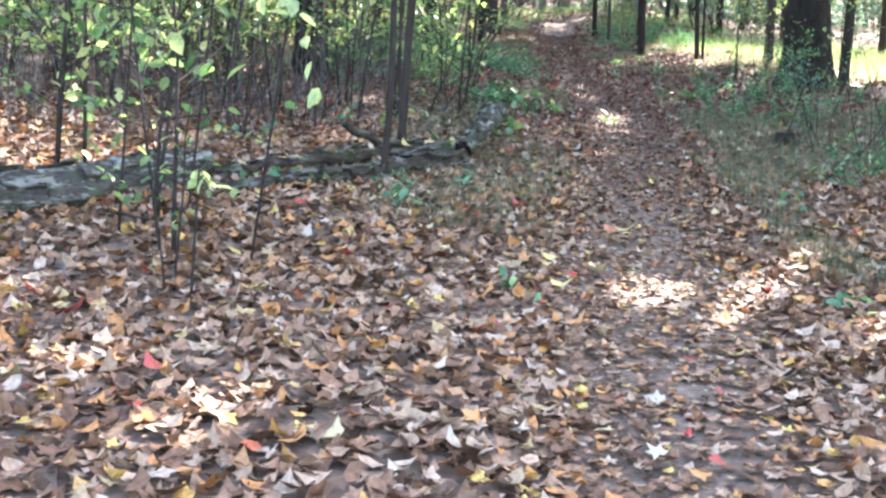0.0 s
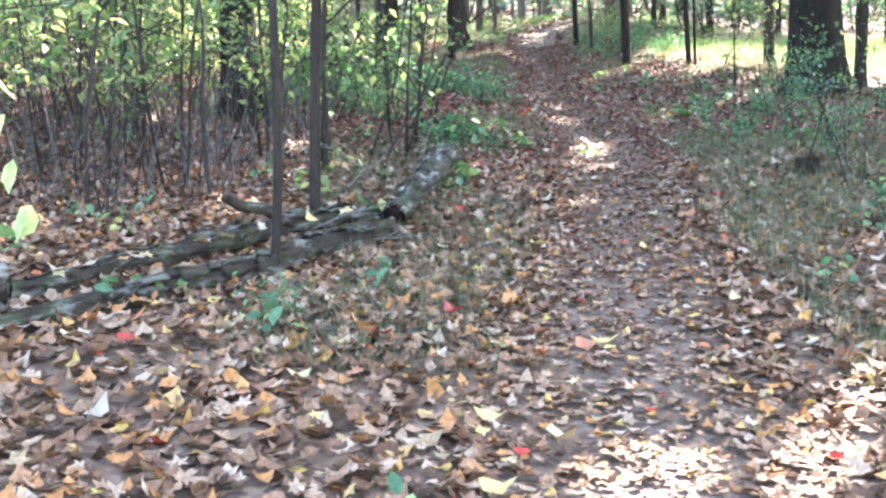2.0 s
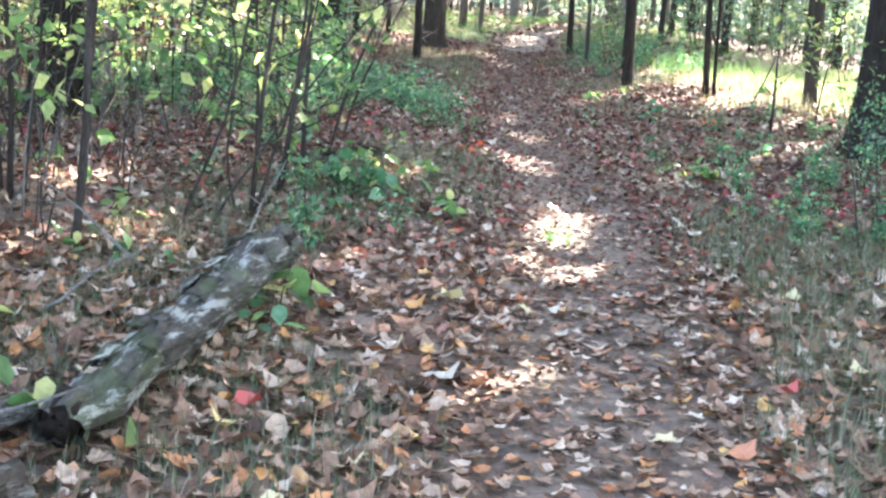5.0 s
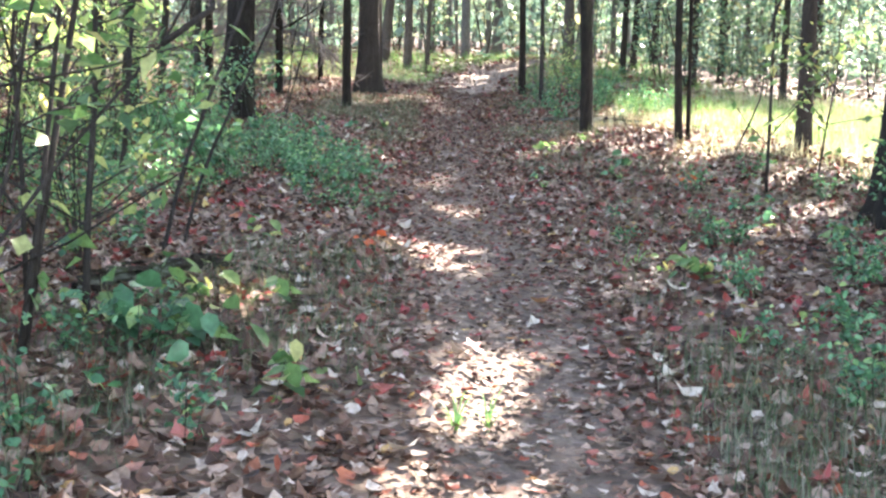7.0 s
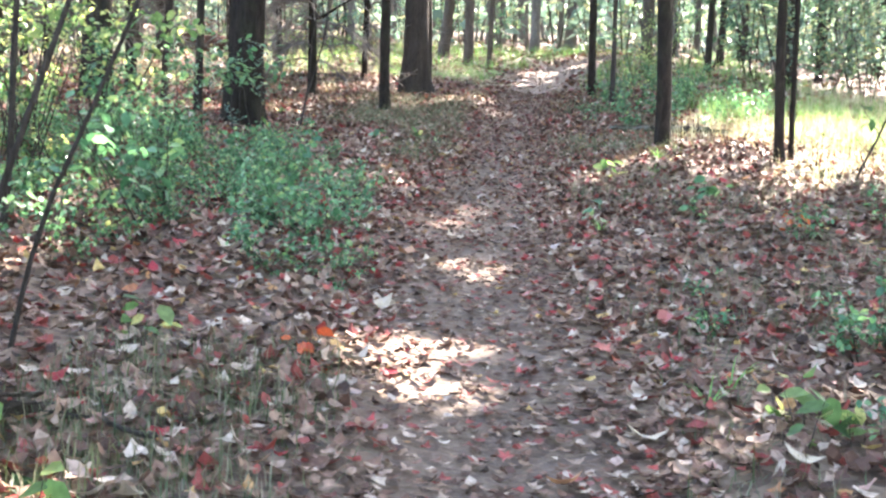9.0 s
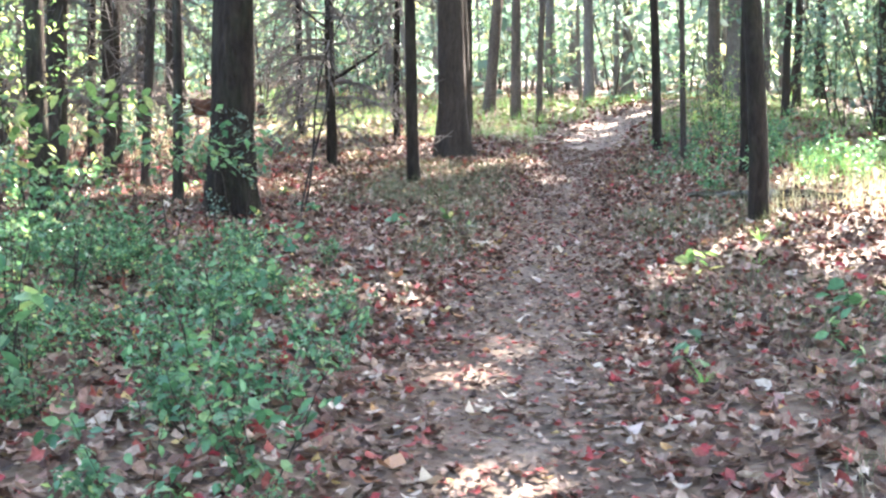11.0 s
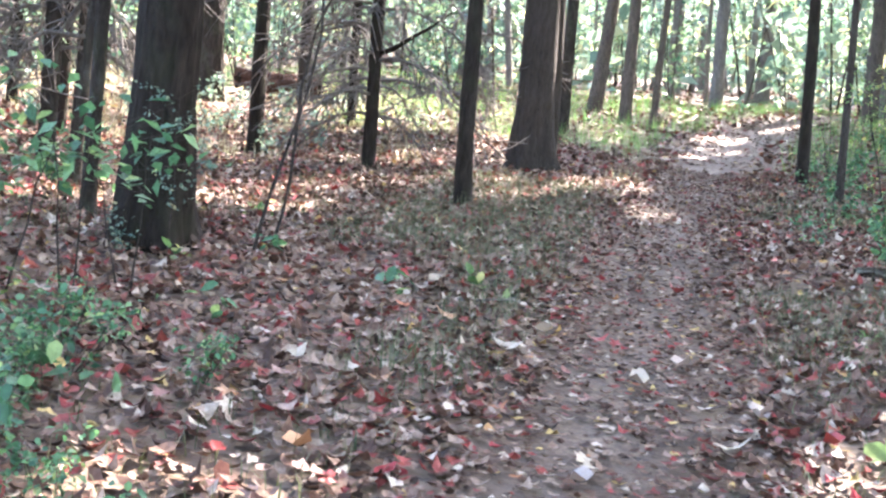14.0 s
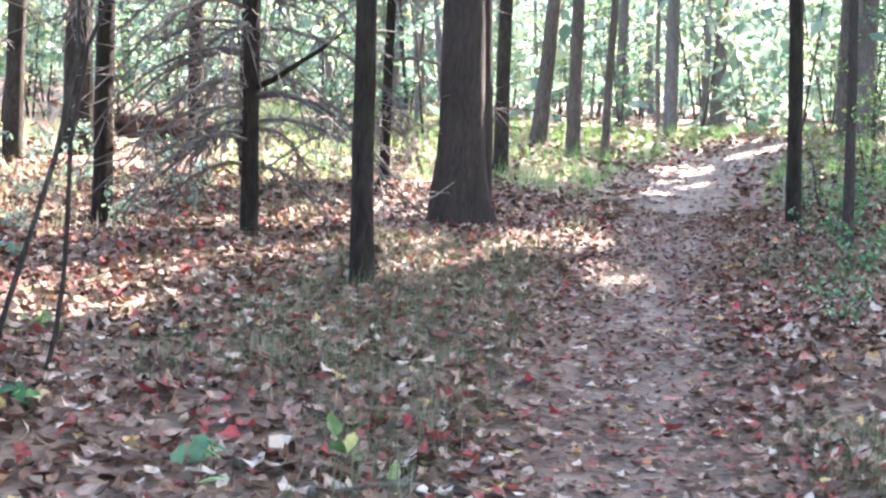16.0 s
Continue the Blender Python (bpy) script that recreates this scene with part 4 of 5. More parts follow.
def drooping_sapling(base, crest, tip, leaf_size, seed):
    """One thin stem that rises, arches over and hangs, with broad leaves in twos and threes along its end."""
    top = thing("sapling", spot(*base), "thin drooping sapling twig with a few broad pale leaves", "sapling", "saplings")
    foot = np.array(spot(*base))
    a, b, c = np.zeros(3) - (0, 0, 0.05), lay(crest) - foot, lay(tip) - foot
    t = np.linspace(0, 1, 12)[:, None]
    p = np.where(t < 0.6, a + (b - a) * np.sin(t / 0.6 * math.pi / 2), b + (c - b) * np.clip((t - 0.6) / 0.4, 0, 1) ** 1.3)
    sh = Shape()
    sh.tube(p, np.linspace(0.009, 0.003, 12), 6, 0.05, seed)
    part("stem", sh.mesh("stem"), M_TWIG, top)
    r = np.random.default_rng(seed)
    for k in range(8):
        at = p[5 + k % 7] if k < 7 else p[-1]
        v, f = strew(ROUND_LEAF, at[None], turns(r.uniform(-math.pi, math.pi, 1), r.normal(0.7, 0.35, 1), r.normal(0, 0.6, 1)), leaf_size * r.uniform(0.75, 1.1, 1))
        part("leaf", mesh_arrays("leaf", v, f), M_PALE_LEAF, top)


M_PALE_LEAF = foliage("pale_green_leaves", [(0.0, (0.26, 0.38, 0.17)), (0.6, (0.40, 0.48, 0.24)), (1.0, (0.52, 0.52, 0.26))], 0.5, 0.4)
drooping_sapling((-1.05, 5.75), (-0.85, 5.6, 1.35), (-0.68, 5.5, 0.9), 0.12, 3)
drooping_sapling((-1.22, 5.15), (-1.18, 5.1, 0.52), (-1.1, 5.02, 0.46), 0.1, 4)
drooping_sapling((-1.9, 6.2), (-1.75, 6.0, 1.5), (-1.5, 5.8, 1.1), 0.13, 5)
drooping_sapling((-1.6, 6.6), (-1.4, 6.5, 1.7), (-1.15, 6.4, 1.3), 0.13, 6)

# leafy shrubs above the undergrowth
for x, y, k, sc in [(-0.3, 20.2, 0, 0.42), (0.1, 19.5, 1, 0.36), (-0.9, 20.8, 2, 0.48), (-0.55, 21.4, 3, 0.4), (-1.3, 19.9, 4, 0.5)]:
    plant("shrub", x, y, BUSHES[k], M_TWIG, M_HERB, "leafy green shrub above low undergrowth", "shrub", "woodland shrubs", 51.0 * k, sc)
for x, y, k, sc in [(0.62, 14.6, 0, 1.5), (0.45, 14.72, 1, 1.6), (0.74, 14.48, 2, 1.4), (0.56, 14.45, 3, 1.5), (0.34, 14.55, 0, 1.5)]:
    plant("seedling", x, y, SEEDLINGS[k], M_TWIG, M_HERB, "broad-leaved dark green seedling in fallen leaves", "plant", "seedlings", 37.0 * k, sc)

# leafy weeds on the bank
for x, y, k, sc in [(4.15, 14.3, 0, 0.42), (4.35, 13.4, 1, 0.45), (4.5, 15.2, 2, 0.5), (4.05, 12.6, 3, 0.36), (4.75, 16.3, 4, 0.5)]:
    plant("shrub", x, y, BUSHES[k], M_TWIG, M_HERB, "small leafy green weed bush on the bank", "shrub", "woodland shrubs", 64.0 * k, sc)

# green undergrowth left of the path, and single plants along it
for x, y, turn, sc, k in scatter(150, (-2.8, 1.5), (16.8, 24.2), 0.8, 46, lambda x, y: x + 0.1 * (y - 16) < 1.75 and not (y < 18.2 and x > 0.2) and y < 23.2 and not (y > 21.8 and x > 0.35)):
    plant("undergrowth_plant", x, y, (COVER + HERBS[:2])[k % 6], M_TWIG, M_HERB, "low bushy green undergrowth plant", "plant", "undergrowth", turn, sc * 0.85)
for x, y, turn, sc, k in scatter(3, (0.2, 1.2), (12.8, 13.9), 0.9, 47):
    plant("undergrowth_plant", x, y, HERBS[k % 4], M_TWIG, M_HERB, "low bushy green undergrowth plant", "plant", "undergrowth", turn, sc * 0.85)
for x, y, turn, sc, k in scatter(26, (3.3, 6.2), (10, 20.5), 1.1, 48, lambda x, y: y > 13 or x > 4):
    plant("undergrowth_plant", x, y, HERBS[k % 4], M_TWIG, M_HERB, "low bushy green undergrowth plant", "plant", "undergrowth", turn, sc * 0.7)
for x, y, turn, sc, k in scatter(30, (3.5, 6.0), (27, 36), 1.0, 49):
    plant("undergrowth_plant", x, y, HERBS[k % 4], M_TWIG, M_HERB, "low bushy green undergrowth plant", "plant", "undergrowth", turn, sc)
for x, y, turn, sc, k in scatter(70, (-2.5, 5.0), (4.5, 27), 0.7, 50):
    plant("seedling", x, y, SEEDLINGS[k % 4], M_TWIG, M_HERB if k % 3 else M_LEAF, "small green seedling growing out of fallen leaves", "plant", "seedlings", turn, sc)


for x, y, k, sc in [(4.55, 30.7, 3, 0.62), (4.9, 31.6, 4, 0.6), (4.4, 34.0, 0, 0.55), (-0.1, 16.0, 1, 0.5), (-1.2, 20.2, 2, 0.6), (5.3, 36.0, 3, 0.7), (-0.35, 16.6, 4, 0.55)]:
    plant("shrub", x, y, BUSHES[k], M_TWIG, M_LEAF, "small leafy green bush growing beside the footpath", "shrub", "woodland shrubs", 77.0 * k, sc)
for x, y, k, sc in [(3.3, 16.35, 0, 1.25), (3.42, 16.5, 1, 1.2), (3.55, 16.3, 3, 1.0), (0.75, 16.95, 2, 1.2), (1.3, 14.2, 3, 1.3), (1.15, 14.05, 0, 1.2), (0.9, 14.6, 1, 1.3), (-0.6, 11.0, 2, 1.5), (0.05, 10.3, 3, 1.4), (0.45, 11.75, 0, 1.6)]:
    plant("seedling", x, y, SEEDLINGS[k], M_TWIG, M_LEAF, "leafy green shoot rising from the leaf litter", "plant", "seedlings", 50.0 * k, sc)

for x, y, k, sc in [(-0.75, 25.05, 1, 0.6), (5.2, 17.45, 2, 1.1), (5.7, 17.45, 3, 1.3), (6.0, 17.7, 1, 1.0)]:
    plant("undergrowth_plant", x, y, HERBS[k], M_TWIG, M_YELLOW_HAZED, "yellow-green leafy shoots at the foot of a tree", "plant", "undergrowth", 60.0 * k, sc)

plant("seedling", -0.5, 25.1, POLES[0], M_TWIG, M_YELLOW_HAZED, "thin yellow-green shoot growing against a dark trunk", "plant", "seedlings", 40.0, 0.27)
for x, y, k, sc in [(-1.15, 22.5, 1, 1.4), (-1.55, 23.0, 2, 1.5), (-1.9, 22.2, 0, 1.7)]:
    plant("undergrowth_plant", x, y, HERBS[k], M_TWIG, M_HERB, "tall leafy green undergrowth plant", "plant", "undergrowth", 70.0 * k + 10, sc)
for x, y, turn, sc, k in scatter(48, (-1.4, 0.7), (20.4, 23.6), 1.2, 52):
    plant("undergrowth_plant", x, y, HERBS[k % 4], M_TWIG, M_HERB, "low bushy green undergrowth plant", "plant", "undergrowth", turn, sc * 0.5)

ARCH = sapling_meshes(131, 1.5, 3, 150, 0.115, 0.012, 0.75, 0.35, 8, ROUND_LEAF)
plant("sapling", -1.5, 22.9, ARCH, M_TWIG, M_LEAF, "arching young sapling with broad green leaves", "sapling", "saplings", 150.0, 0.95)
SPRAYS = [sapling_meshes(135 + k, 1.15, 2, 64, 0.115, 0.008, 0.22, 0.62, 9, LEAF, 1.7) for k in range(2)]
for x, y, k, turn in [(-0.5, 24.0, 0, 30), (-0.8, 23.85, 1, 140), (-1.15, 23.9, 0, 250), (-0.35, 24.3, 1, 300)]:
    plant("sapling", x, y, SPRAYS[k], M_TWIG, M_HERB, "slender sapling with layered sprays of green leaves", "sapling", "saplings", float(turn), 0.9)
for x, y, k, sc in [(0.55, 14.55, 2, 0.8), (0.35, 14.4, 0, 0.7), (3.85, 14.6, 1, 0.9), (4.0, 15.3, 3, 0.9), (3.7, 15.9, 0, 0.7), (0.15, 19.1, 0, 1.75), (-0.15, 19.4, 1, 1.6), (-0.42, 7.65, 2, 0.65), (-0.3, 7.75, 3, 0.5), (3.6, 9.7, 1, 0.9), (4.0, 10.4, 2, 1.0), (3.9, 9.0, 3, 0.8)]:
    plant("undergrowth_plant", x, y, HERBS[k], M_TWIG, M_HERB, "leafy green undergrowth plant standing in fallen leaves", "plant", "undergrowth", 33.0 * k, sc)
for x, y, k, sc in [(0.84, 15.35, 1, 1.35), (0.7, 15.15, 3, 1.2), (0.98, 15.2, 0, 1.1), (0.62, 15.4, 2, 1.3), (0.35, 14.9, 1, 1.4)]:
    plant("seedling", x, y, SEEDLINGS[k], M_TWIG, M_LEAF, "broad-leaved yellow-green seedling beside a dark branch", "plant", "seedlings", 80.0 * k, sc)
plant("seedling", 1.47, 16.86, SEEDLINGS[1], M_TWIG, M_RED, "tiny seedling with scarlet autumn leaves", "plant", "seedlings", 15.0, 0.8)
plant("seedling", 4.31, 20.15, SEEDLINGS[2], M_TWIG, M_RED, "small seedling with scarlet autumn leaves", "plant", "seedlings", 95.0, 1.0)


def grass_tuft(x, y, blades_n, length, seed):
    top = thing("grass_tuft", spot(x, y), "small tuft of bright green grass among dead leaves", "grass", "grass tufts")
    r = np.random.default_rng(seed)
    for k in range(blades_n):
        a, ln, w = r.uniform(0, TAU), length * r.uniform(0.6, 1.1), 0.005
        s = np.linspace(0, 1, 6)
        out = ln * (0.25 * s + 0.45 * s ** 2.2)
        p = np.stack([np.cos(a) * out, np.sin(a) * out, ln * (s - 0.35 * s ** 2.5) - 0.02], -1)
        side = np.array([-math.sin(a), math.cos(a), 0]) * w
        taper = (1 - s ** 2 * 0.9)[:, None]
        v = np.vstack([p - side * taper, p + np.array([math.cos(a), math.sin(a), 0.5]) * 0.0015, p + side * taper])
        i = np.arange(5)
        sh = Shape()
        sh.add(v, np.vstack([np.stack([i, i + 1, i + 7, i + 6], -1), np.stack([i + 6, i + 7, i + 13, i + 12], -1)]))
        part("blade", sh.mesh("blade"), M_GRASS_GREEN, top)


for k, (x, y) in enumerate([(3.08, 16.72), (3.2, 16.9), (1.92, 13.95), (2.05, 14.0), (3.75, 23.2), (3.9, 24.0), (3.5, 25.2), (3.4, 15.2), (4.2, 24.6), (3.0, 20.4)]):
    grass_tuft(x, y, 9, 0.24, 400 + k)


def stump(x, y, seed):
    """A low stump shape standing in for a shaded hollow under leaves: a ragged ring of wood round a dark middle."""
    top = thing("shade_stump", spot(x, y, -0.04), "low dark reddish-brown stump shape standing in for a shaded hollow", "stump")
    r = np.random.default_rng(seed)
    sides = 22
    a = np.arange(sides) / sides * TAU
    rag = 0.05 + 0.09 * r.uniform(0, 1, sides) * (0.4 + np.abs(np.sin(a + 0.6)))
    rings = []
    for rad, z in ((0.30, -0.05), (0.22, 0.02), (0.18, 0.5), (0.165, 1.0), (0.12, 0.95), (0.10, 0.2), (0.02, 0.1)):
        w = 1 + r.normal(0, 0.06, sides)
        h = np.where(z > 0.1, z * rag, z) if z > 0.3 else np.full(sides, z)
        rings.append(np.stack([rad * w * np.cos(a), rad * w * np.sin(a), h], -1))
    j, k = np.arange(sides), (np.arange(sides) + 1) % sides
    sh, hollow = Shape(), Shape()
    quads = lambda n: np.vstack([np.stack([m * sides + j, m * sides + k, (m + 1) * sides + k, (m + 1) * sides + j], -1) for m in range(n)])
    sh.add(np.vstack(rings[:5]), quads(4))
    hollow.add(np.vstack(rings[4:]), quads(2))
    part("wood", sh.mesh("wood"), M_SHADE_STUMP, top)
    part("hollow", hollow.mesh("hollow"), M_LOG_END, top, "dark hollow painted as shade")


# near-black brown that paints the shadow of a hollow on the bank
M_SHADE_STUMP = bark("shade_stump_wood", (0.012, 0.007, 0.005), (0.055, 0.031, 0.022))
stump(3.74, 12.3, 5)

# ---- fallen sticks ----
def stick(x, y, length, thick, turn, seed, tilt=0.0):
    top = thing("fallen_stick", spot(x, y, thick + 0.03), "crooked grey-brown stick lying on fallen leaves", "stick", "fallen sticks", turn=turn)
    r = np.random.default_rng(seed)
    s = np.linspace(-0.5, 0.5, 8)
    p = np.stack([s * length, r.normal(0, 0.02, 8).cumsum() * length * 0.6, 0.01 * np.cos(s * 9) + (s + 0.5) * length * tilt], -1)
    sh = Shape()
    sh.tube(p, np.linspace(thick, thick * 0.45, 8), 8, 0.1, seed)
    part("shaft", sh.mesh("shaft"), M_DEADWOOD if seed % 2 else M_TWIG, top)
    q = p[4] + np.array([[0, 0, 0], [0.12, 0.1, 0.03], [0.2, 0.2, 0.05]]) * length
    f = Shape()
    f.tube(q, [thick * 0.5, thick * 0.4, thick * 0.2], 6, 0.05, seed + 1)
    part("side_twig", f.mesh("side_twig"), M_DEADWOOD if seed % 2 else M_TWIG, top)


for k, (x, y, turn, sc, j) in enumerate(scatter(28, (-2.6, 4.6), (5, 31), 0.75, 51)):
    stick(x, y, 0.35 + 0.5 * (sc - 0.75), 0.006 + 0.008 * ((j % 7) / 7), turn, 300 + k)
for k, (x, y, ln, turn, ti) in enumerate([(-0.5, 12.3, 0.8, 150, 0.5), (-0.2, 11.6, 0.6, 60, 0.4), (0.3, 12.5, 0.9, 80, 0.6), (-0.9, 11.4, 0.7, 20, 0.3), (0.0, 9.6, 0.7, 10, 0.1), (-0.2, 10.0, 0.9, 30, 0.25)]):
    stick(x, y, ln, 0.009, turn, 351 + 2 * k, ti)


# ---- dead conifers with bare branches ----
def dead_branches(top, line, branches, r, low=0.5, reach=1.0):
    """Bare drooping branches with their twigs, round a trunk's line of points."""
    hh = line[:, 2]
    for k in range(branches):
        h = r.uniform(low, 4.6)
        a = r.uniform(0, TAU)
        ln = reach * r.uniform(0.6, 1.9) * (1 - h / 9)
        d = np.array([math.cos(a), math.sin(a), 0])
        s = np.linspace(0, 1, 6)
        p0 = np.array([np.interp(h, hh, line[:, 0]), np.interp(h, hh, line[:, 1]), h])
        p = p0 + d * (ln * s)[:, None] + np.array([0, 0, 1]) * (0.25 * ln * s - 0.75 * ln * s ** 2)[:, None] + r.normal(0, 0.02, (6, 3)) * s[:, None]
        b = Shape()
        b.tube(p, np.linspace(0.021, 0.008, 6), 5, 0.05, k)
        f = Shape()
        for j in range(18):
            u = r.uniform(0.2, 1)
            q0 = np.array([np.interp(u, s, p[:, c]) for c in range(3)])
            e = r.normal(0, 1, 3)
            e = e / np.linalg.norm(e) * r.uniform(0.15, 0.5) + d * 0.15 - np.array([0, 0, 0.14])
            f.tube(q0 + e * np.linspace(0, 1, 3)[:, None] + r.normal(0, 0.012, (3, 3)) * np.array([0, 1, 1])[:, None], [0.009, 0.007, 0.004], 3, 0, j, cap=False)
        arm = part("dead_branch", b.mesh("dead_branch"), M_SNAG, top)
        tagged(part("brush", f.mesh("twigs"), M_SNAG, arm), kind="stuff")


def snag(x, y, dia, height, branches, seed, lean=0.0):
    top = thing("dead_conifer", spot(x, y), "half-dead conifer with many bare drooping grey branches", "tree", "dead conifers")
    r = np.random.default_rng(seed)
    hh = np.array([-0.1, 0, 0.2, 0.6, 1.2, 2, 3, 4.5, 6.5, height])
    line = np.stack([np.tan(radians(lean)) * hh + 0.02 * np.sin(hh * 1.3 + seed), 0.02 * np.cos(hh * 1.1), hh], -1)
    sh = Shape()
    sh.tube(line, dia / 2 * (1 - 0.7 * np.clip(hh / height, 0, 1)), 14, 0.06, seed, ridges=8)
    part("trunk", sh.mesh("trunk"), M_BARK_DARK, top)
    dead_branches(top, line, branches, r)
    return top


conifer = snag(-0.83, 30.55, 0.15, 9, 52, 71, 0.5)
limb = Shape()
limb.tube(np.array([[0, 0, 1.22], [0.2, -0.03, 1.3], [0.42, -0.02, 1.45], [0.6, -0.04, 1.55], [0.82, -0.05, 1.72]]), [0.028, 0.026, 0.022, 0.018, 0.008], 8, 0.1, 5)
part("dead_branch", limb.mesh("dead_branch"), M_BARK_DARK, conifer, "thick dark bare branch slanting upwards")
snag(-2.0, 33.8, 0.14, 9, 28, 72)
snag(-0.3, 33.6, 0.12, 8, 28, 73)
snag(-3.9, 29.6, 0.13, 9, 30, 74)
snag(-5.4, 31.0, 0.14, 9, 24, 75)
snag(-4.4, 26.9, 0.12, 9, 24, 76)
for k, (x, y, n) in enumerate([(-3.09, 26.7, 20), (-3.14, 28.6, 16), (-2.15, 26.9, 20), (-2.84, 27.6, 20), (-4.67, 33.5, 14), (-2.10, 30.5, 8)]):
    host = next(o for o, p in TRUNKS if p == (x, y))
    dead_branches(host, np.array([[0, 0, 0.0], [0, 0, 5.5]]), n, np.random.default_rng(640 + k), 0.9, 0.85)


# ---- brushwood of the thicket ----
def thicket(name, count, xs, ys, keep, seed, label):
    """Crowded bare grey-brown stems, too many to count."""
    r = np.random.default_rng(seed)
    sh = Shape()
    made = 0
    while made < count:
        x, y = r.uniform(*xs), r.uniform(*ys)
        if not keep(x, y):
            continue
        made += 1
        foot = np.array(spot(x, y, -0.03))
        h = r.uniform(0.3, 1.5)
        way = np.array([r.normal(0, 0.3), r.normal(0, 0.3), 1.0]) * h
        s = np.linspace(0, 1, 4)[:, None]
        sh.tube(foot + way * s + r.normal(0, 0.03, (4, 3)) * s, np.linspace(r.uniform(0.004, 0.009), 0.002, 4), 4, 0, made, cap=False)
    return tagged(part(name, sh.mesh(name), M_SNAG if seed % 2 else M_TWIG), label, "brushwood", kind="stuff")


thicket("brushwood", 560, (-7, -0.4), (9.6, 17), lambda x, y: x < -0.9 - 0.9 * max(0, 11 - y), 93, "crowded thin grey stems of a woodland thicket")
thicket("brushwood", 620, (-8, 0.2), (9.6, 21), lambda x, y: x < -0.7 - 0.9 * max(0, 11 - y), 94, "crowded thin brown stems of a woodland thicket")
thicket("brushwood", 90, (3.8, 6.5), (9, 14.5), lambda x, y: True, 96, "thin brown weed stems on the bank")

# ---- far woods ----
def far_woods():
    """Leaf masses of the wood beyond the single trees, in leaf colours paled with haze."""
    r = np.random.default_rng(91)
    clumps = []
    while len(clumps) < 2100:
        x, y = r.uniform(-48, 48), r.uniform(28, 92)
        side = abs(x - 1) > 13 + 0.12 * max(0, y - 30)
        if y > 46 or (side and y > 30):
            clumps.append((x, y, r.uniform(0.0, 1) ** 1.5 * 9.0 + 0.2, r.uniform(0.7, 1.6)))
    c = np.asarray(clumps)
    per = 34
    at = np.repeat(c, per, axis=0)
    n = len(at)
    p = np.stack([at[:, 0], at[:, 1], ground_z(at[:, 0], at[:, 1]) + at[:, 2]], -1) + r.normal(0, 0.55, (n, 3)) * at[:, 3:4]
    p[:, 2] = np.maximum(p[:, 2], ground_z(p[:, 0], p[:, 1]) + 0.1)
    v, f = strew(SPRAY, lay(p), turns(r.uniform(0, TAU, n), r.normal(0.3, 0.5, n), r.normal(0, 0.6, n)), 0.46 * r.uniform(0.6, 1.4, n))
    ob = part("far_woods", mesh_arrays("far_woods", v, f), M_YELLOW_HAZED)
    return tagged(ob, "hazy yellow-green foliage of the wood far off", "woods", kind="stuff")


far_woods()


# ---- distance ----
def backdrop():
    """A self-glowing ring, painted as hazy distance, closing the wood far behind its last trees."""
    m, nt, bs = material("glowing_haze")
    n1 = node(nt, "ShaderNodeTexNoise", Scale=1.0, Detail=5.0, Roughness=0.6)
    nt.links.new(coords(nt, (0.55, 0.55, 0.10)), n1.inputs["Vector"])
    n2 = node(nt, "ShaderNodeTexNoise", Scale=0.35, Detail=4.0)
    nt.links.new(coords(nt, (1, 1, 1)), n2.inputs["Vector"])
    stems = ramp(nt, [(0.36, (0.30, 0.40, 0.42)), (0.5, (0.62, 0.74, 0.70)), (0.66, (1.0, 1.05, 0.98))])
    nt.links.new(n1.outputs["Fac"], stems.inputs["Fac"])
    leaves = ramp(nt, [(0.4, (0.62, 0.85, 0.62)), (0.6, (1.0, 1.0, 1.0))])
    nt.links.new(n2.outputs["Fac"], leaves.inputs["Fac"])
    # emission gives the painted haze its brightness
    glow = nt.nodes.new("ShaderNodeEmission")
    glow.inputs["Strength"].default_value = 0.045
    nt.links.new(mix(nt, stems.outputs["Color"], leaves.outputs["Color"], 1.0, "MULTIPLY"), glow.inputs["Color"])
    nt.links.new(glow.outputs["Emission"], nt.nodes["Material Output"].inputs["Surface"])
    r = np.random.default_rng(17)
    n = 160
    a = np.arange(n) / n * TAU
    x, y = 2 + 105 * np.cos(a), 20 + 105 * np.sin(a)
    foot = ground_z(x, np.clip(y, -40, 110))
    high = 10.5 + 1.2 * np.sin(9 * a) + r.uniform(-1.2, 1.2, n)
    v = np.vstack([lay(np.stack([x, y, foot - 3], -1)), lay(np.stack([x, y, foot + high], -1))])
    j, k = np.arange(n), (np.arange(n) + 1) % n
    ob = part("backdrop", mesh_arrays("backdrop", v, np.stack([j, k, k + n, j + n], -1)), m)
    tagged(ob, "glowing ring painted as pale haze behind the last trees", "backdrop", kind="structure")


backdrop()


# ---- grass ----
def blades(name, at, length, width, seed, mat, label, lean=1.0):
    r = np.random.default_rng(seed)
    n = len(at)
    bl = (np.array([[0, -0.5, 0], [0, 0.5, 0], [0.12, 0.4, 0.5], [0.12, -0.4, 0.5], [0.42, 0, 0.93]]), np.array([[0, 1, 2], [0, 2, 3], [3, 2, 4]]))
    size = np.stack([length * r.uniform(0.4, 2.2, n), width * r.uniform(0.5, 1.1, n), length * r.uniform(0.35, 1.3, n)], -1)
    v, f = strew(bl, at, turns(r.uniform(0, TAU, n), r.normal(0.2, lean, n), np.zeros(n)), size)
    ob = part(name, mesh_arrays(name, v, f), mat)
    return tagged(ob, label, "grass", kind="stuff")


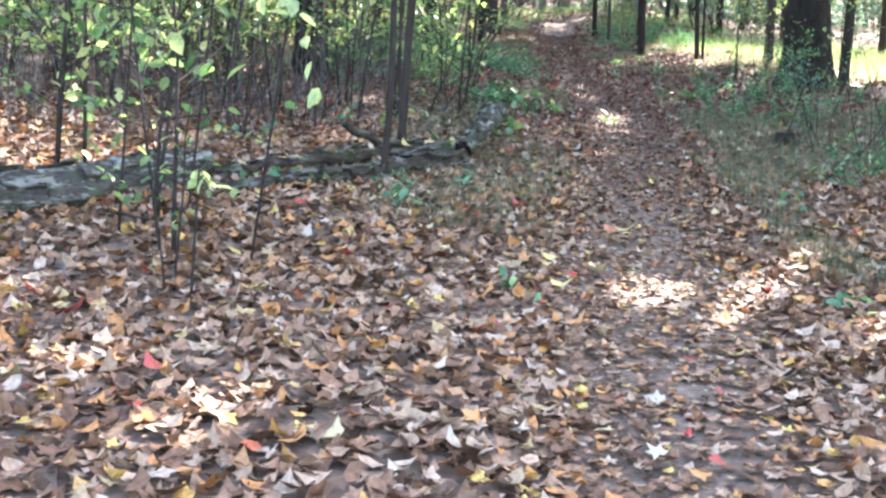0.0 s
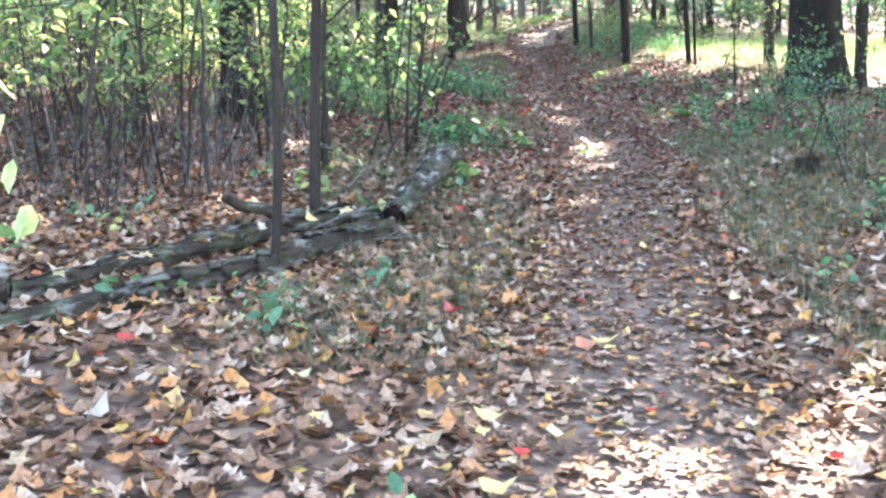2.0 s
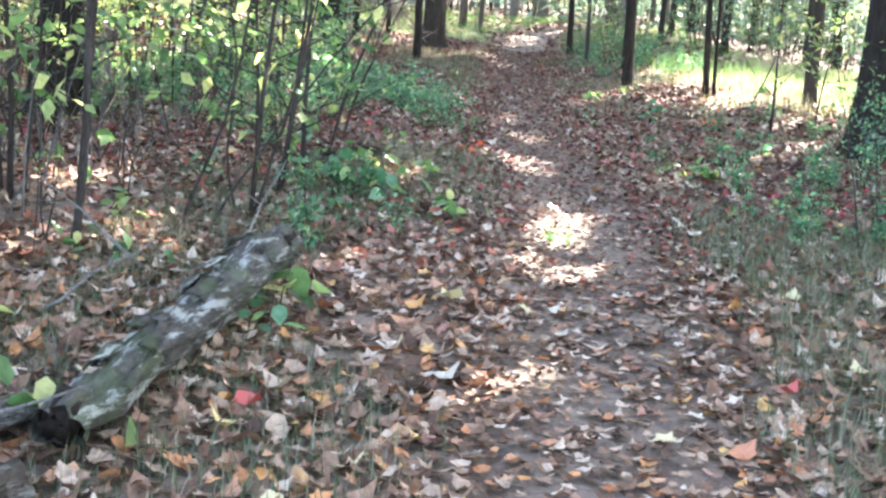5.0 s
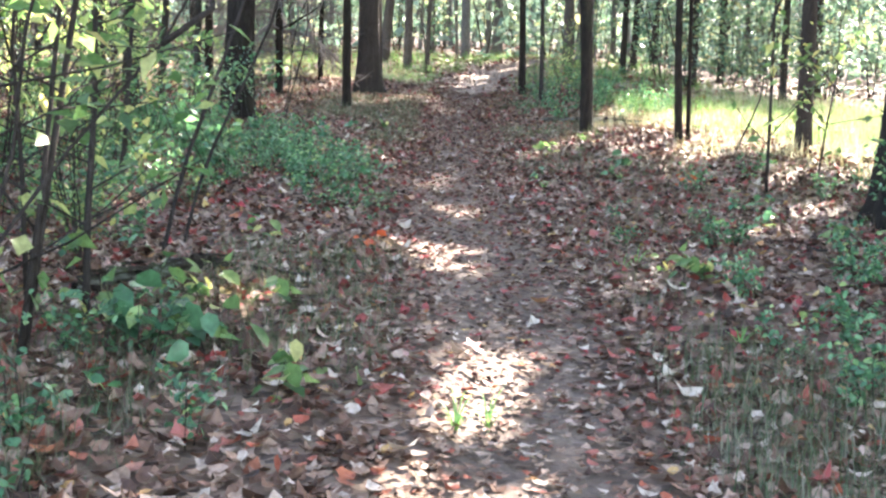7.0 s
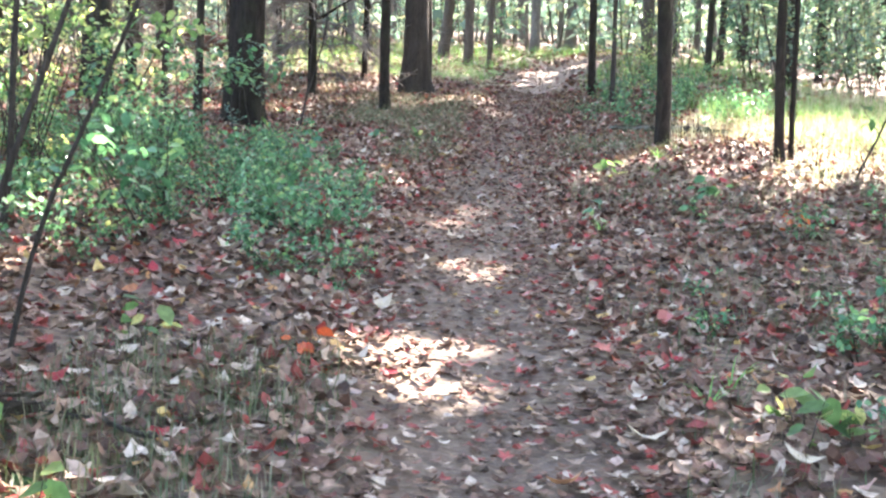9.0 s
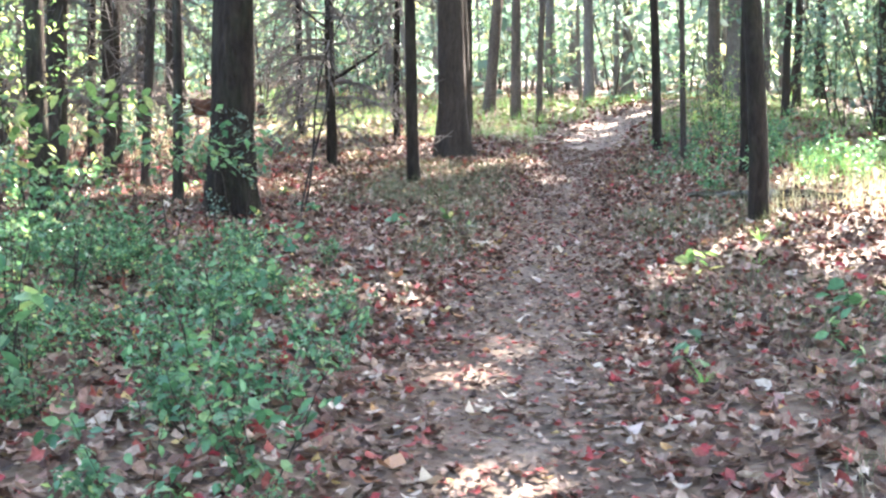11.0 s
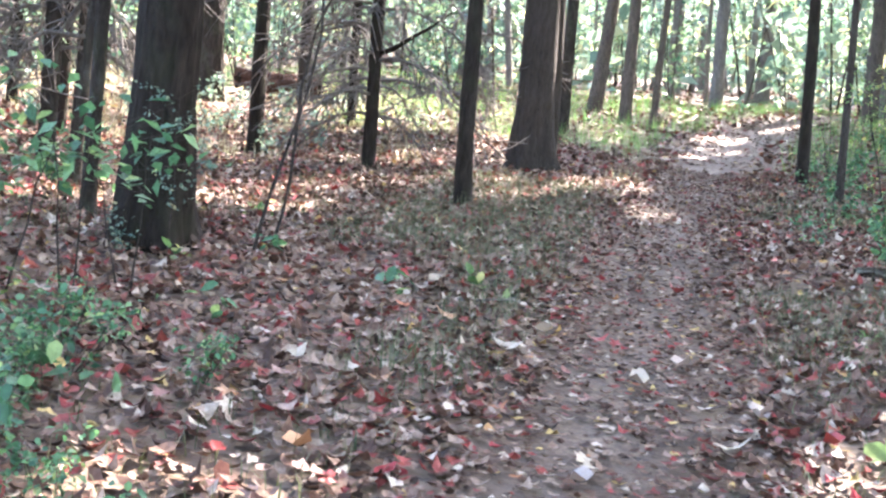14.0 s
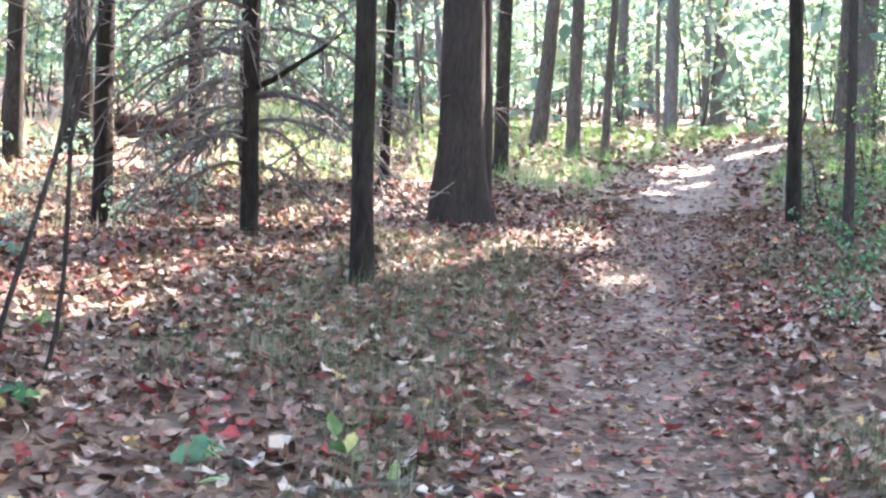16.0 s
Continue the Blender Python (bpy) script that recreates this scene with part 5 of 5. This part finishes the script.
def tufts(n_tufts, per, xs, ys, seed, keep):
    r = np.random.default_rng(seed)
    x, y = r.uniform(*xs, n_tufts), r.uniform(*ys, n_tufts)
    ok = keep(x, y)
    x, y = x[ok], y[ok]
    x, y = np.repeat(x, per) + r.normal(0, 0.09, len(x) * per), np.repeat(y, per) + r.normal(0, 0.09, len(y) * per)
    return lay(np.stack([x, y, ground_z(x, y)], -1))


def verge(x, y):
    d = np.abs(x - path_x(y))
    lump = np.sin(1.3 * x + 0.7 * y) + np.sin(0.9 * y - 1.1 * x + 1.5)
    return (d > 0.65) & (lump > -0.4)


blades("grass", tufts(3400, 9, (-0.6, 1.6), (7.0, 17), 61, verge), 0.13, 0.006, 62, M_GRASS, "sparse dry olive grass among dead leaves beside the footpath")
blades("grass", tufts(1300, 8, (2.6, 6.5), (14, 23), 59, verge), 0.13, 0.006, 60, M_GRASS, "thin dry grass between fallen leaves on the bank")
blades("grass", tufts(5700, 8, (2.45, 6.0), (6.5, 15), 63, verge), 0.17, 0.006, 64, M_GRASS, "thin dry olive grass on the bank beside the footpath")
blades("grass", tufts(4200, 8, (-2.2, 4.8), (21.5, 35), 65, verge), 0.11, 0.006, 66, M_GRASS, "thin dry grass between fallen leaves beside the footpath")
blades("grass", tufts(1500, 7, (0.1, 1.75), (23.5, 30.5), 55, verge), 0.17, 0.005, 56, M_GRASS, "hazy thin dry grass along the footpath's edge")
blades("grass", tufts(900, 7, (2.9, 4.3), (24.5, 31), 53, verge), 0.16, 0.005, 54, M_GRASS, "hazy thin dry grass on the footpath's bank")
blades("grass", tufts(2000, 9, (4.6, 12.0), (20.5, 32), 67, lambda x, y: (x - 5.3 > 1.3 * np.clip(25.5 - y, 0, 3) * 0.5) & (np.sin(1.9 * x + y) + np.sin(2.3 * y) > -0.9)), 0.36, 0.010, 68, M_GRASS_GREEN, "tall bright green grass in a sunny glade")
blades("grass", tufts(2200, 9, (-6.0, 9.0), (34, 46), 69, lambda x, y: (np.abs(x - path_x(y)) > 1.0) & ~((np.abs(x + 3.9) < 1.3) & (y < 36.7))), 0.28, 0.010, 70, M_GRASS_GREEN, "green grass and weeds along the far footpath")
blades("grass", tufts(1500, 9, (4.2, 10.0), (20.0, 29), 57, lambda x, y: (x - 4.0 > 0.3 * np.abs(y - 25)) & (np.sin(2.1 * x + 0.6 * y) + np.sin(1.7 * y - x) > -0.6)), 0.24, 0.008, 58, M_STRAW, "pale dry straw at the edge of a sunny glade")
blades("grass", tufts(2300, 9, (6.2, 13.0), (19.5, 34), 51, lambda x, y: x - 6.0 > 0.25 * np.abs(y - 26)), 0.3, 0.010, 52, M_STRAW, "tall bleached grass in an open sunny clearing")
blades("grass", tufts(700, 8, (-1.5, 2.0), (31.5, 38), 47, verge), 0.15, 0.007, 48, M_STRAW, "pale dry grass beside the far footpath")
blades("grass", tufts(2300, 8, (-9.0, -1.6), (29.5, 41), 49, lambda x, y: np.sin(1.1 * x + 0.8 * y) + np.sin(1.9 * y - x) > -0.5), 0.2, 0.009, 50, M_STRAW, "pale dry grass between sunlit fallen leaves")

# ---- fallen leaves ----
def litter(n, xs, ys, seed, size, template, tilt=0.28, keep=None, lift=0.012):
    r = np.random.default_rng(seed)
    x, y = r.uniform(*xs, n), r.uniform(*ys, n)
    if keep is not None:
        ok = keep(x, y)
        x, y = x[ok], y[ok]
    d = np.abs(x - path_x(y))
    lying = r.uniform(0, 1, len(x)) < 0.82 + 0.18 * np.clip((d - 0.2) / 0.35, 0, 1)
    x, y, d = x[lying], y[lying], d[lying]
    n = len(x)
    trod = np.clip((d - 0.25) / 0.5, 0, 1)
    at = np.stack([x, y, ground_z(x, y) + lift + r.uniform(0, 0.02, n) + 0.02 * trod * r.uniform(0, 1, n)], -1)
    s = size * r.uniform(0.5, 1.25, n) * (0.72 + 0.28 * trod)
    flat = 0.22 + 0.78 * trod
    return strew(template, lay(at), turns(r.uniform(0, TAU, n), r.normal(0, tilt, n) * flat, r.normal(0, tilt, n) * flat), s)


def seen_ground(x, y):
    """Where the walk shows the ground from near by."""
    return (x > -1.4 - 0.42 * np.clip(y - 1, 0, 12)) & (x < 1.0 + 0.5 * np.clip(y, 0, 12)) & (x > -5.5) & (x < 6.5)


def on_trail(x, y):
    return np.abs(x - path_x(y)) < 0.75


def litter_object(label, layers):
    vs, fs, n = [], [], 0
    for v, f in layers:
        vs.append(v)
        fs.append(f + n)
        n += len(v)
    ob = part("leaf_litter", mesh_arrays("leaf_litter", np.vstack(vs), fs, smooth=False), M_LITTER)
    return tagged(ob, label, "fallen leaves", kind="stuff")


near_litter = litter_object("deep litter of brown, tan and yellow fallen leaves", [
    litter(11000, (-6, 6.5), (2, 13), 201, 0.103, MAPLE, keep=seen_ground),
    litter(11000, (-6, 6.5), (2, 13), 202, 0.092, MAPLE2, keep=seen_ground),
    litter(9800, (-6, 6.5), (2, 13), 203, 0.078, OAK, keep=seen_ground),
    litter(8900, (-6, 6.5), (2, 13), 204, 0.07, OVAL, keep=seen_ground),
    litter(6600, (-6, 6.5), (2, 13), 205, 0.074, CURLED, 0.5, keep=seen_ground),
    litter(7500, (-0.2, 3.4), (3, 13), 206, 0.06, OVAL, 0.4, keep=on_trail)])
mid_litter = litter_object("deep litter of brown, tan and red fallen leaves", [
    litter(17500, (-5.5, 6.5), (13, 34), 211, 0.082, STAR, keep=seen_ground),
    litter(17500, (-5.5, 6.5), (13, 34), 212, 0.074, STAR2, keep=seen_ground),
    litter(15000, (-5.5, 6.5), (13, 34), 213, 0.066, OAK, keep=seen_ground),
    litter(14000, (-5.5, 6.5), (13, 34), 214, 0.06, OVAL, keep=seen_ground),
    litter(10500, (-5.5, 6.5), (13, 34), 215, 0.064, CURLED, 0.5, keep=seen_ground),
    litter(13000, (-2.5, 5.0), (13, 31), 217, 0.056, OVAL, 0.5, keep=seen_ground),
    litter(14000, (0.8, 4.2), (13, 34), 216, 0.056, OVAL, 0.4, keep=on_trail)])
far_litter = litter_object("brown fallen leaves through the wood", [
    litter(12000, (-16, 14), (32, 60), 221, 0.15, FAR_LEAF),
    litter(9000, (-4, 8), (33, 47), 224, 0.115, FAR_LEAF),
    litter(7500, (-16, -4), (6, 34), 222, 0.13, FAR_LEAF),
    litter(5000, (6, 14), (8, 34), 223, 0.14, OVAL)])


# single leaves that catch the eye
def bright_material(name, stops):
    m, nt, bs = material(name)
    info = nt.nodes.new("ShaderNodeObjectInfo")
    r = ramp(nt, stops, constant=True)
    nt.links.new(info.outputs["Random"], r.inputs["Fac"])
    n = node(nt, "ShaderNodeTexNoise", Scale=30.0, Detail=4.0)
    nt.links.new(coords(nt, (1, 1, 1)), n.inputs["Vector"])
    shade = ramp(nt, [(0.3, (0.7, 0.65, 0.6)), (0.7, (1.1, 1.1, 1.1))])
    nt.links.new(n.outputs["Fac"], shade.inputs["Fac"])
    nt.links.new(mix(nt, r.outputs["Color"], shade.outputs["Color"], 1.0, "MULTIPLY"), bs.inputs["Base Color"])
    bs.inputs["Roughness"].default_value = 0.5
    return m


M_BRIGHT = bright_material("yellow_fallen_leaf", [(0.0, (0.50, 0.38, 0.14)), (0.16, (0.46, 0.37, 0.20)), (0.3, (0.46, 0.22, 0.07)), (0.46, (0.44, 0.36, 0.27)), (0.6, (0.36, 0.26, 0.18)), (0.72, (0.34, 0.05, 0.04)), (0.8, (0.40, 0.33, 0.25)), (0.92, (0.37, 0.14, 0.07))])
M_CRIMSON = bright_material("crimson_fallen_leaf", [(0.0, (0.44, 0.33, 0.15)), (0.05, (0.44, 0.35, 0.26)), (0.3, (0.40, 0.20, 0.10)), (0.45, (0.42, 0.33, 0.25)), (0.6, (0.30, 0.05, 0.045)), (0.72, (0.40, 0.31, 0.27)), (0.86, (0.34, 0.10, 0.08))])
SINGLE, CRIMSON = [], []
for k, tpl in enumerate((MAPLE, MAPLE2, OAK, CURLED)):
    me = mesh_arrays("leaf", tpl[0], tpl[1], smooth=False)
    me.materials.append(M_BRIGHT)
    SINGLE.append(me)
    red = mesh_arrays("leaf", tpl[0], tpl[1], smooth=False)
    red.materials.append(M_CRIMSON)
    CRIMSON.append(red)
pick = np.random.default_rng(77)
for holder, kinds, y0, y1, n in ((near_litter, SINGLE, 3.0, 13.0, 170), (mid_litter, CRIMSON, 13.0, 30.0, 150)):
    for k in range(n):
        y = pick.uniform(y0, y1)
        x = float(path_x(y)) + pick.normal(-0.4, 1.4)
        leaf = new("leaf", kinds[pick.integers(0, 4)])
        leaf.parent = holder
        leaf.matrix_basis = pose(*spot(x, y, 0.045), pick.normal(TILT, 12), pick.normal(LEAN, 12), pick.uniform(0, 360)) @ Matrix.Scale(float(pick.uniform(0.07, 0.115)), 4)
for k in range(26):
    # leaves caught on the logs
    u = pick.uniform(0, 1)
    a, b, top = (((-3.0, 6.2), (0.0, 10.0), 0.10) if k < 18 else ((0.05, 10.3), (0.48, 12.0), 0.14))
    p = lay((a[0] + (b[0] - a[0]) * u + pick.normal(0, 0.03), a[1] + (b[1] - a[1]) * u + pick.normal(0, 0.03), float(ground_z(a[0], a[1])) + top + 0.06))
    leaf = new("leaf", SINGLE[pick.integers(0, 4)])
    leaf.parent = near_litter
    leaf.matrix_basis = pose(*p, pick.normal(TILT, 14), pick.normal(LEAN, 14), pick.uniform(0, 360)) @ Matrix.Scale(float(pick.uniform(0.08, 0.12)), 4)
